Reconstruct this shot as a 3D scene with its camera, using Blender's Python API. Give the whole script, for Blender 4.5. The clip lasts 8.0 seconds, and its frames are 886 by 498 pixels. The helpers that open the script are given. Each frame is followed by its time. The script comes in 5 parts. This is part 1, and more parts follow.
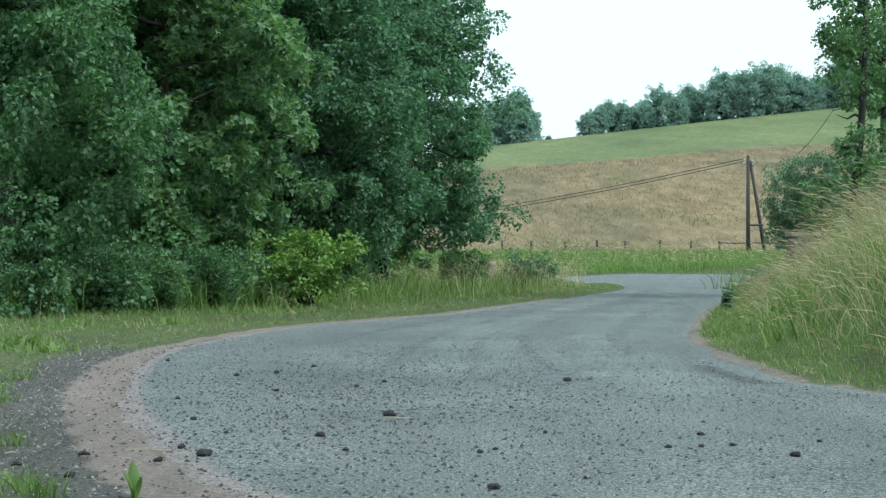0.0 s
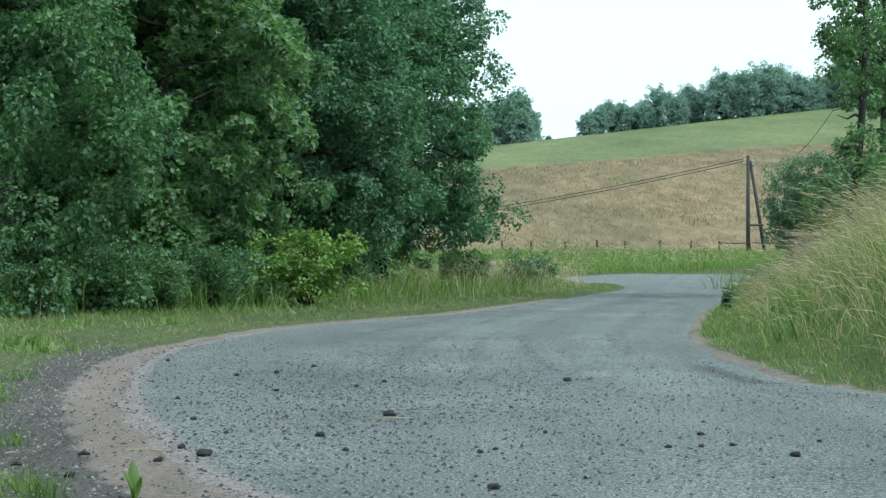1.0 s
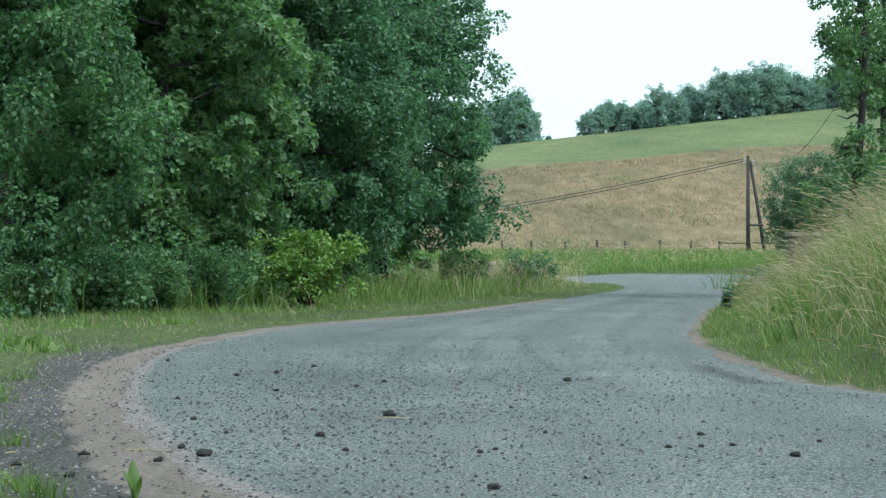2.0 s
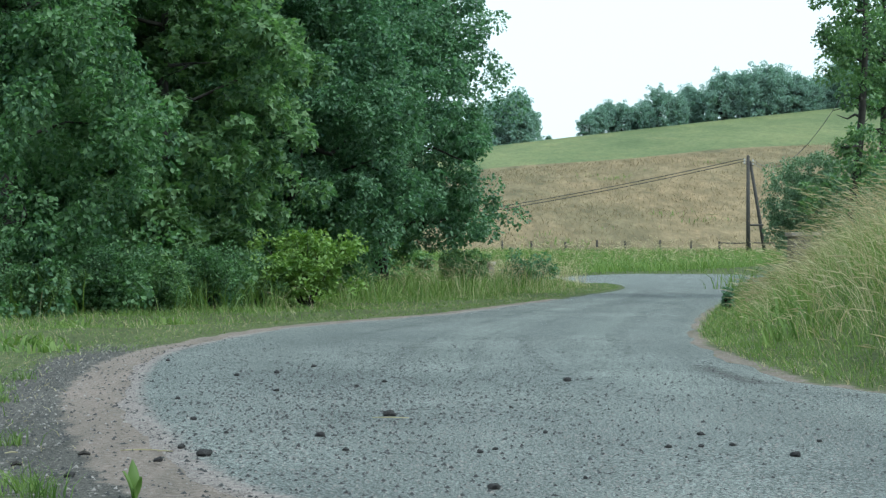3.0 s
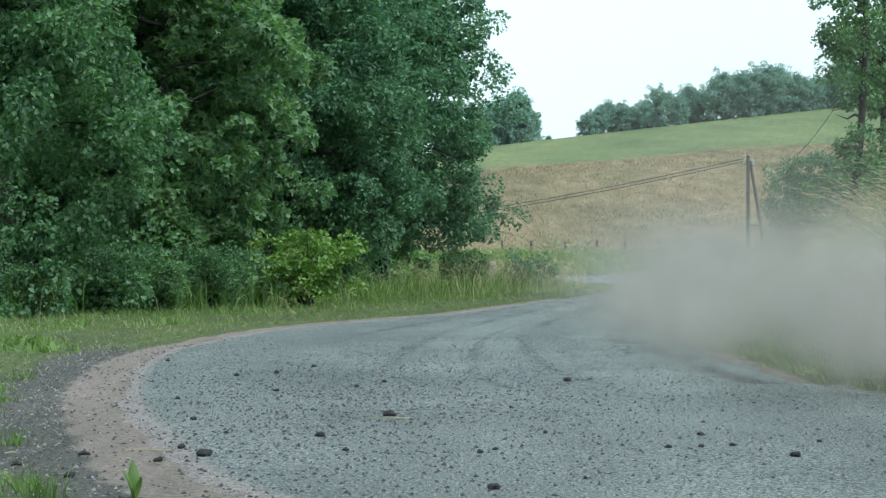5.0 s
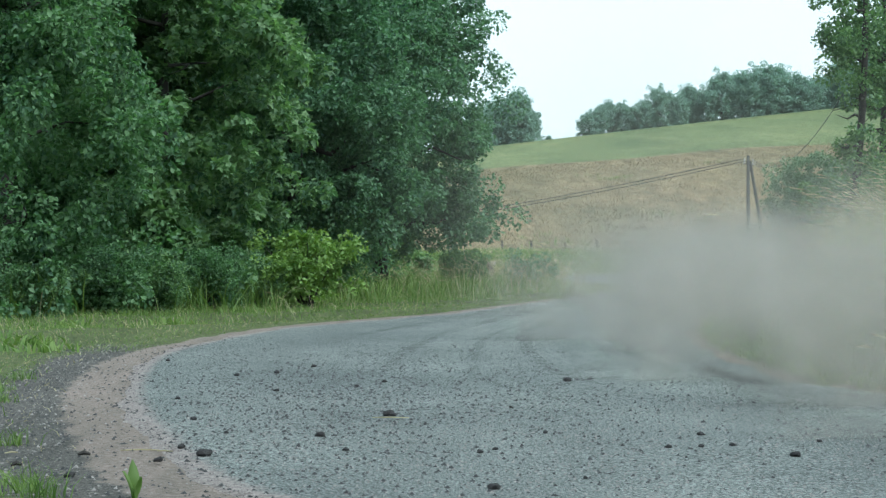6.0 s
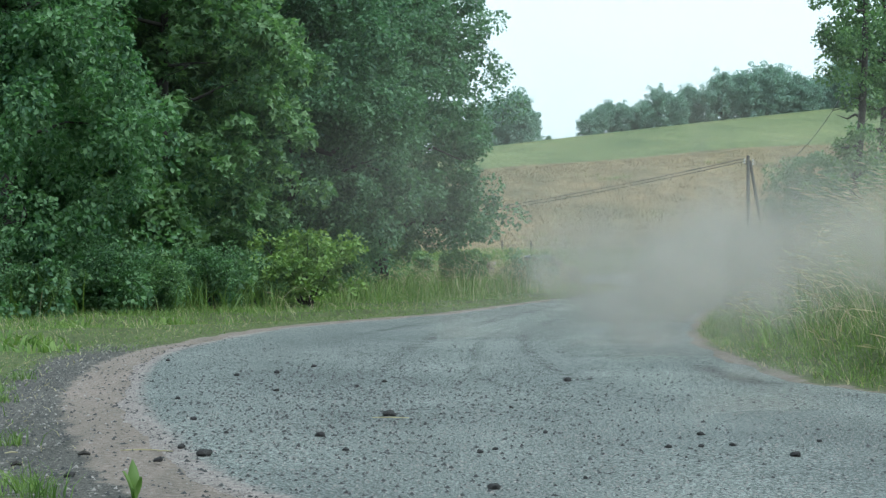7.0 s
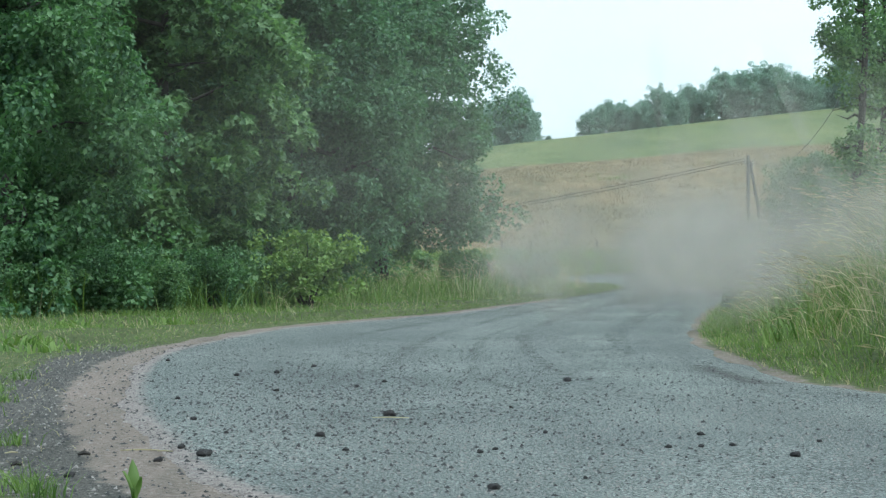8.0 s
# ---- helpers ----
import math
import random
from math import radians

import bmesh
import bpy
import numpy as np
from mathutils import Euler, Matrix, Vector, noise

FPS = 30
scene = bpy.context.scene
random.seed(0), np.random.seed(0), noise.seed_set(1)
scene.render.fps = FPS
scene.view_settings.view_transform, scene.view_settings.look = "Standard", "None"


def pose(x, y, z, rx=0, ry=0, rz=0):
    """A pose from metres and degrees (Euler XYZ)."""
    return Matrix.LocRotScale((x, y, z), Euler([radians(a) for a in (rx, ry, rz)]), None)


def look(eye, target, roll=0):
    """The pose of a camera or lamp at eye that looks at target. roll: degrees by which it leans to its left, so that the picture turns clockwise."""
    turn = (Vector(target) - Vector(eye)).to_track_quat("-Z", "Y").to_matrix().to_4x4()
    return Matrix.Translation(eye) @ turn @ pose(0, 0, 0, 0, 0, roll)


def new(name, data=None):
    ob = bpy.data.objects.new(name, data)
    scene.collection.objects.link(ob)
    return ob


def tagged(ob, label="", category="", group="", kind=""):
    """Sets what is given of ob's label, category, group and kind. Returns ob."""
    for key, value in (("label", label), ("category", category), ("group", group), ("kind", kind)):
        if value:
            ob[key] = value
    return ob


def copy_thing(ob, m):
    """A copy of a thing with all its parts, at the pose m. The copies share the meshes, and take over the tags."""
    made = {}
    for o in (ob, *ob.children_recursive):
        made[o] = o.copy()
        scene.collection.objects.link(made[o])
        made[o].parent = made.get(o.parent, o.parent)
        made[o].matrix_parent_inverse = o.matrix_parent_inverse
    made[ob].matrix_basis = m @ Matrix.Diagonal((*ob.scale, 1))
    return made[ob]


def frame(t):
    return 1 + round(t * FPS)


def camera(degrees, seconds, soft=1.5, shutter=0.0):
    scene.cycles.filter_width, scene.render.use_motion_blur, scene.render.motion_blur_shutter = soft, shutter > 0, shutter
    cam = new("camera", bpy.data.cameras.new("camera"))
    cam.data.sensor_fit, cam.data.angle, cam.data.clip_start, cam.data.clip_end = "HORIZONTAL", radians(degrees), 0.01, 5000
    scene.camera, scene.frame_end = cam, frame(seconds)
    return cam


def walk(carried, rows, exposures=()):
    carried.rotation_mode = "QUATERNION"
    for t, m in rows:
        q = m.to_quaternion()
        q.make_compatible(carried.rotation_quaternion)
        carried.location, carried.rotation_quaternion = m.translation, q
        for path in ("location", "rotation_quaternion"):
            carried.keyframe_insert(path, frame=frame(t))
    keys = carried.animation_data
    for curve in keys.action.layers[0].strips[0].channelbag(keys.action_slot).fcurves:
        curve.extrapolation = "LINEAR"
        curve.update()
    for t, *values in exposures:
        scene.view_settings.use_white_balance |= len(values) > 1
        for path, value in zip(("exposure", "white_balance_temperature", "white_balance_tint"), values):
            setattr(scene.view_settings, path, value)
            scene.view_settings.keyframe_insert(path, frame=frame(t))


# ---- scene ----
cam = camera(24.57, 8.0, soft=1.35, shutter=0.5)
EYE = Vector((0, 0, 0.97))
CAM_POSE = pose(0, 0, 0.97, 90.175, 0, 0)
walk(cam, [(0.0, CAM_POSE), (8.0, CAM_POSE)], exposures=[(0.0, 0.36, 5650, -3), (8.0, 0.36, 5650, -3)])

# ---- world and light ----
SUN_EL, SUN_AZ = 52.0, 120.0  # degrees; azimuth from +y towards +x
world = bpy.data.worlds.new("overcast_sky")
scene.world = world
world.use_nodes = True
wn = world.node_tree.nodes
wl = world.node_tree.links
sky = wn.new("ShaderNodeTexSky")
sky.sky_type, sky.sun_disc = "NISHITA", False
sky.sun_elevation, sky.sun_rotation = radians(SUN_EL), radians(SUN_AZ)
sky.dust_density, sky.air_density = 4.0, 1.0
veil = wn.new("ShaderNodeMix")
veil.data_type = "RGBA"
veil.inputs["Factor"].default_value = 0.75
veil.inputs["B"].default_value = (9.0, 9.6, 10.0, 1)  # bright cloud veil over the blue
wl.new(sky.outputs["Color"], veil.inputs["A"])
wl.new(veil.outputs["Result"], wn["Background"].inputs["Color"])
wn["Background"].inputs["Strength"].default_value = 0.12
sun = new("sun", bpy.data.lights.new("sun", "SUN"))
sun.data.energy, sun.data.angle, sun.data.color = 2.0, radians(12), (1.0, 0.96, 0.9)
sa, se = radians(SUN_AZ), radians(SUN_EL)
sun.matrix_world = look((30 * math.sin(sa) * math.cos(se), 30 * math.cos(sa) * math.cos(se), 30 * math.sin(se)), (0, 0, 0))


# ---- small tools ----
def smooth(a, b, x):
    t = np.clip((np.asarray(x, float) - a) / (b - a), 0, 1)
    return t * t * (3 - 2 * t)


def mesh_of(name, verts, faces, material, smooth_shade=False):
    me = bpy.data.meshes.new(name)
    if isinstance(faces, np.ndarray):
        verts = np.asarray(verts, np.float32)
        n, k = faces.shape
        me.vertices.add(len(verts))
        me.vertices.foreach_set("co", verts.ravel())
        me.loops.add(n * k)
        me.loops.foreach_set("vertex_index", faces.astype(np.int32).ravel())
        me.polygons.add(n)
        me.polygons.foreach_set("loop_start", np.arange(0, n * k, k, dtype=np.int32))
        me.update(calc_edges=True)
    else:
        me.from_pydata([tuple(v) for v in verts], [], [tuple(f) for f in faces])
    if smooth_shade:
        me.polygons.foreach_set("use_smooth", [True] * len(me.polygons))
    for m in material if isinstance(material, (list, tuple)) else [material]:
        me.materials.append(m)
    return me


def part(name, bm, material, parent=None, label="", smooth_shade=False):
    """Links a bmesh, or a mesh, as one object under a thing or part."""
    me = bm
    if isinstance(bm, bmesh.types.BMesh):
        me = bpy.data.meshes.new(name)
        bmesh.ops.recalc_face_normals(bm, faces=bm.faces)
        bm.to_mesh(me)
        bm.free()
        me.materials.append(material)
        if smooth_shade:
            me.polygons.foreach_set("use_smooth", [True] * len(me.polygons))
    ob = new(name, me)
    ob.parent = parent
    if label:
        tagged(ob, label)
    return ob


def thing(name, label, category, group="", m=None):
    ob = new(name)
    ob.empty_display_size = 0.2
    if m is not None:
        ob.matrix_basis = m
    return tagged(ob, label, category, group)


def tube(points, radii, sides=8, bm=None):
    """A tapered tube along points."""
    bm = bm or bmesh.new()
    rings = []
    pts = [Vector(p) for p in points]
    for i, p in enumerate(pts):
        d = (pts[min(i + 1, len(pts) - 1)] - pts[max(i - 1, 0)]).normalized()
        a = d.orthogonal().normalized() if i == 0 else (a - d * a.dot(d)).normalized()
        b = d.cross(a)
        rings.append([bm.verts.new(p + radii[i] * (a * math.cos(k * math.tau / sides) + b * math.sin(k * math.tau / sides))) for k in range(sides)])
    for r0, r1 in zip(rings, rings[1:]):
        for k in range(sides):
            bm.faces.new((r0[k], r0[(k + 1) % sides], r1[(k + 1) % sides], r1[k]))
    bm.faces.new(rings[0][::-1])
    bm.faces.new(rings[-1])
    return bm


def box(bm, x0, x1, y0, y1, z0, z1, bevel=0.0):
    r = bmesh.ops.create_cube(bm, size=1.0, matrix=Matrix.Translation(((x0 + x1) / 2, (y0 + y1) / 2, (z0 + z1) / 2)) @ Matrix.Diagonal((x1 - x0, y1 - y0, z1 - z0, 1)))
    if bevel:
        edges = list({e for v in r["verts"] for e in v.link_edges})
        bmesh.ops.bevel(bm, geom=edges, offset=bevel, segments=2, affect="EDGES", profile=0.6)
    return bm


# ---- materials ----
def material(name):
    m = bpy.data.materials.new(name)
    m.use_nodes = True
    nt = m.node_tree
    return m, nt.nodes, nt.links, nt.nodes["Principled BSDF"]


def ramp_of(nodes, stops):
    r = nodes.new("ShaderNodeValToRGB")
    e = r.color_ramp.elements
    while len(e) < len(stops):
        e.new(0.5)
    for el, (p, c) in zip(e, stops):
        el.position, el.color = p, (*c, 1)
    return r


def noise_of(nodes, links, scale, detail=4.0, coord="Object", rough=0.6, squash=None):
    tc = nodes.new("ShaderNodeTexCoord")
    n = nodes.new("ShaderNodeTexNoise")
    n.inputs["Scale"].default_value, n.inputs["Detail"].default_value, n.inputs["Roughness"].default_value = scale, detail, rough
    if squash:
        mp = nodes.new("ShaderNodeMapping")
        mp.inputs["Scale"].default_value = squash
        links.new(tc.outputs[coord], mp.inputs["Vector"])
        links.new(mp.outputs["Vector"], n.inputs["Vector"])
    else:
        links.new(tc.outputs[coord], n.inputs["Vector"])
    return n


def mix_of(nodes, links, fac, a, b, blend="MIX"):
    m = nodes.new("ShaderNodeMix")
    m.data_type, m.blend_type = "RGBA", blend
    for socket, v in (("Factor", fac), ("A", a), ("B", b)):
        if isinstance(v, bpy.types.NodeSocket):
            links.new(v, m.inputs[socket])
        else:
            m.inputs[socket].default_value = v if isinstance(v, (int, float)) else (*v, 1)
    return m.outputs["Result"]


def bump_of(nodes, links, height, strength, distance, p):
    b = nodes.new("ShaderNodeBump")
    b.inputs["Strength"].default_value, b.inputs["Distance"].default_value = strength, distance
    links.new(height, b.inputs["Height"])
    links.new(b.outputs["Normal"], p.inputs["Normal"])


def leaf_material(name, dark, light, through_light, gloss=0.5):
    """Leaf or blade: colour varies leaf by leaf and in patches; light passes through."""
    m, n, l, p = material(name)
    geo = n.new("ShaderNodeNewGeometry")
    patch = noise_of(n, l, 0.9, 2.0)
    a = n.new("ShaderNodeMath")
    a.operation = "MULTIPLY_ADD"
    l.new(geo.outputs["Random Per Island"], a.inputs[0])
    a.inputs[1].default_value = 0.6
    l.new(patch.outputs["Fac"], a.inputs[2])
    r = ramp_of(n, [(0.3, dark), (1.0, light)])
    l.new(a.outputs[0], r.inputs["Fac"])
    l.new(r.outputs["Color"], p.inputs["Base Color"])
    p.inputs["Roughness"].default_value = gloss
    p.inputs["Specular IOR Level"].default_value = 0.22 if gloss < 0.9 else 0.05
    t = n.new("ShaderNodeBsdfTranslucent")
    l.new(mix_of(n, l, 1.0, r.outputs["Color"], through_light, "MULTIPLY"), t.inputs["Color"])
    s = n.new("ShaderNodeMixShader")
    s.inputs["Fac"].default_value = 0.35
    l.new(p.outputs["BSDF"], s.inputs[1])
    l.new(t.outputs["BSDF"], s.inputs[2])
    l.new(s.outputs["Shader"], n["Material Output"].inputs["Surface"])
    return m


def plain(name, colour, rough=0.5, metal=0.0, vary=0.15, scale=6.0, bump=0.0, coat=0.0):
    m, n, l, p = material(name)
    ns = noise_of(n, l, scale, 6.0)
    r = ramp_of(n, [(0.3, [c * (1 - vary) for c in colour]), (0.7, [min(1, c * (1 + vary)) for c in colour])])
    l.new(ns.outputs["Fac"], r.inputs["Fac"])
    l.new(r.outputs["Color"], p.inputs["Base Color"])
    p.inputs["Roughness"].default_value, p.inputs["Metallic"].default_value, p.inputs["Coat Weight"].default_value = rough, metal, coat
    p.inputs["Coat Roughness"].default_value = 0.06
    if bump:
        bump_of(n, l, ns.outputs["Fac"], 0.6, bump, p)
    return m


OAK = leaf_material("oak_leaf", (0.040, 0.091, 0.067), (0.156, 0.256, 0.148), (1.1, 1.5, 0.8))
YOUNG = leaf_material("young_oak_leaf", (0.041, 0.091, 0.060), (0.154, 0.250, 0.122), (1.1, 1.5, 0.7))
MAPLE = leaf_material("maple_leaf", (0.050, 0.104, 0.074), (0.190, 0.290, 0.135), (1.2, 1.5, 0.7))
WILLOW = leaf_material("willow_leaf", (0.090, 0.150, 0.100), (0.190, 0.270, 0.170), (1.1, 1.3, 0.8))
HAZEL = leaf_material("young_shrub_leaf", (0.095, 0.18, 0.05), (0.25, 0.36, 0.11), (1.2, 1.4, 0.5))
# pale blue-grey: distance haze is put into this leaf colour
HAZYLEAF = leaf_material("hazy_far_tree_leaf", (0.225, 0.315, 0.290), (0.290, 0.390, 0.350), (1.1, 1.4, 0.9), 0.95)
GRASS = leaf_material("grass_blade", (0.065, 0.130, 0.036), (0.200, 0.275, 0.085), (1.1, 1.3, 0.6), 0.5)
DRYGRASS = leaf_material("dry_grass_stalk", (0.300, 0.262, 0.150), (0.580, 0.530, 0.360), (1.1, 1.0, 0.7), 0.6)
MEADOW = leaf_material("meadow_stalk", (0.170, 0.138, 0.085), (0.310, 0.255, 0.165), (1.0, 1.0, 0.8), 0.7)
BARK = plain("bark", (0.036, 0.032, 0.028), 0.9, vary=0.45, scale=9, bump=0.02)


def make_asphalt():
    m, n, l, p = material("worn_asphalt")
    grain = noise_of(n, l, 60.0, 3.0, rough=0.8)
    grain2 = noise_of(n, l, 28.0, 3.0, rough=0.7)
    big = noise_of(n, l, 0.35, 4.0)
    streak = noise_of(n, l, 1.1, 3.0, squash=(1.0, 0.25, 1.0))
    r = ramp_of(n, [(0.41, (0.018, 0.021, 0.020)), (0.50, (0.104, 0.117, 0.108)), (0.59, (0.30, 0.325, 0.302))])
    l.new(grain.outputs["Fac"], r.inputs["Fac"])
    rb = ramp_of(n, [(0.35, (0.78, 0.80, 0.80)), (0.65, (1.10, 1.10, 1.08))])
    l.new(big.outputs["Fac"], rb.inputs["Fac"])
    rs = ramp_of(n, [(0.38, (0.82, 0.83, 0.83)), (0.6, (1.08, 1.08, 1.08))])
    l.new(streak.outputs["Fac"], rs.inputs["Fac"])
    c = mix_of(n, l, 1.0, r.outputs["Color"], rb.outputs["Color"], "MULTIPLY")
    c = mix_of(n, l, 0.8, c, rs.outputs["Color"], "MULTIPLY")
    # wear: R sand blown over the edge, G broken dark surface, B lane polished pale by tyres
    wear = n.new("ShaderNodeVertexColor")
    wear.layer_name = "wear"
    sep = n.new("ShaderNodeSeparateColor")
    l.new(wear.outputs["Color"], sep.inputs["Color"])
    ragged = noise_of(n, l, 7.0, 7.0, rough=0.75)

    def masked(channel, lo, hi):
        a = n.new("ShaderNodeMath")
        a.operation = "MULTIPLY_ADD"
        l.new(ragged.outputs["Fac"], a.inputs[0])
        a.inputs[1].default_value = 0.9
        l.new(channel, a.inputs[2])
        q = ramp_of(n, [(lo, (0, 0, 0)), (hi, (1, 1, 1))])
        l.new(a.outputs[0], q.inputs["Fac"])
        return q.outputs["Color"]

    sandy = ramp_of(n, [(0.35, (0.12, 0.096, 0.085)), (0.62, (0.31, 0.265, 0.24))])
    l.new(grain2.outputs["Fac"], sandy.inputs["Fac"])
    pale = mix_of(n, l, 1.0, c, (1.22, 1.22, 1.2), "MULTIPLY")
    c = mix_of(n, l, sep.outputs["Blue"], c, pale)
    c = mix_of(n, l, masked(sep.outputs["Red"], 0.75, 1.1), c, sandy.outputs["Color"])
    broken = mix_of(n, l, 1.0, c, (0.42, 0.40, 0.39), "MULTIPLY")
    c = mix_of(n, l, masked(sep.outputs["Green"], 0.9, 1.0), c, broken)
    l.new(c, p.inputs["Base Color"])
    p.inputs["Roughness"].default_value = 0.78
    add = n.new("ShaderNodeMath")
    l.new(grain.outputs["Fac"], add.inputs[0])
    l.new(grain2.outputs["Fac"], add.inputs[1])
    bump_of(n, l, add.outputs[0], 0.9, 0.02, p)
    return m


ASPHALT = make_asphalt()

# ---- the plan: road edges and height of the ground ----
EDGE_OUT = [(60, 1.3), (30, 1.4), (14, 1.9), (8, 2.6), (4, 3.6), (1.6, 5.3), (0.2, 6.9), (-0.8, 8.1), (-1.43, 10.0), (-2.28, 14.1), (-2.8, 18.6),
            (-2.8, 22.1), (-2.15, 27.3), (-0.74, 31.7), (0.15, 34.3), (2.8, 46.3), (4.6, 55.4), (5.6, 63.4), (5.3, 73.7), (0, 80.6), (-20, 84.0), (-60, 83.1)]
EDGE_IN = [(60, 8.1), (30, 8.2), (14, 8.7), (10, 9.4), (7, 10.5), (5, 11.8), (4.2, 12.7), (3.7, 13.4), (3.13, 14.4), (2.76, 16.2), (2.73, 19.0),
           (2.85, 22.3), (3.1, 25.3), (3.9, 30.9), (4.7, 36.0), (6.5, 46.3), (8.4, 60.0), (11, 72.9), (14.5, 90.0), (13, 104.6), (-10, 108.0), (-60, 107.1)]


def curve_of(points, per=6):
    """Catmull-Rom through the points."""
    p = np.array([points[0], *points, points[-1]], float)
    out = []
    for i in range(1, len(p) - 2):
        for t in np.linspace(0, 1, per, endpoint=False):
            a, b, c, d = p[i - 1:i + 3]
            out.append(0.5 * (2 * b + (c - a) * t + (2 * a - 5 * b + 4 * c - d) * t * t + (3 * b - a - 3 * c + d) * t ** 3))
    return np.array([*out, p[-1]])


OUTER, INNER = curve_of(EDGE_OUT), curve_of(EDGE_IN)


def signed(points, line):
    """Distance from a line, positive to the left of its way."""
    best, sign = np.full(len(points), 1e9), np.ones(len(points))
    for a, b in zip(line[:-1], line[1:]):
        d = b - a
        t = np.clip(((points - a) @ d) / max(d @ d, 1e-9), 0, 1)
        v = points - a - t[:, None] * d
        r = np.hypot(v[:, 0], v[:, 1])
        s = np.sign(d[0] * v[:, 1] - d[1] * v[:, 0])
        near = r < best - 1e-9
        best[near], sign[near] = r[near], s[near]
    return best * np.where(sign == 0, 1, sign)


def wobble(x, y, k):
    return (np.sin(x * 1.7 * k + 0.3) * np.cos(y * 1.3 * k + 1.1) + np.sin(x * 0.6 * k - y * 0.9 * k + 2.0) + 0.5 * np.sin(x * 3.1 * k + y * 2.7 * k)) / 2.5


def base_height(x, y):
    z = 1.15 * smooth(106, 160, y)
    crest = 20.6 + 0.096 * np.clip(x, -120, 160) + 1.2 * np.sin(x / 60)
    t = np.clip((y - 160) / 225, 0, 1)
    z = z + (crest - 1.15) * (0.80 * t + 0.20 * np.sin(t * math.pi / 2))
    z = z - 0.55 * (1 - smooth(0, 10, x)) * smooth(68, 84, y) * (1 - smooth(112, 135, y))
    return z - np.where(y > 385, (y - 385) * 0.06 * smooth(385, 500, y), 0) * (y < 900) - np.where(y >= 900, 30.9, 0)


def ground_height(x, y):
    x, y = np.atleast_1d(np.asarray(x, float)), np.atleast_1d(np.asarray(y, float))
    p = np.stack([x, y], 1)
    d_out, d_in = signed(p, OUTER), signed(p, INNER)
    z = base_height(x, y)
    bank = np.clip(-d_in, 0, 9) * ((d_in < 0) & (y > 6))
    z = z + (1.25 * smooth(0.2, 3.6, bank) + 0.25 * smooth(3, 8, bank)) * (1 - 0.35 * smooth(40, 100, y)) * (1 - smooth(100, 112, y)) * (1 - smooth(30, 60, x))
    off = np.maximum(np.where(d_out > 0, d_out, 0), np.where(d_in < 0, -d_in, 0))
    near = smooth(0.3, 1.5, off) * (1 - smooth(120, 200, y))
    z = z + 0.05 * near * wobble(x, y, 1.0)
    inside = np.minimum(-d_out, d_in)
    return z - 0.09 * smooth(-0.05, 0.45, inside)


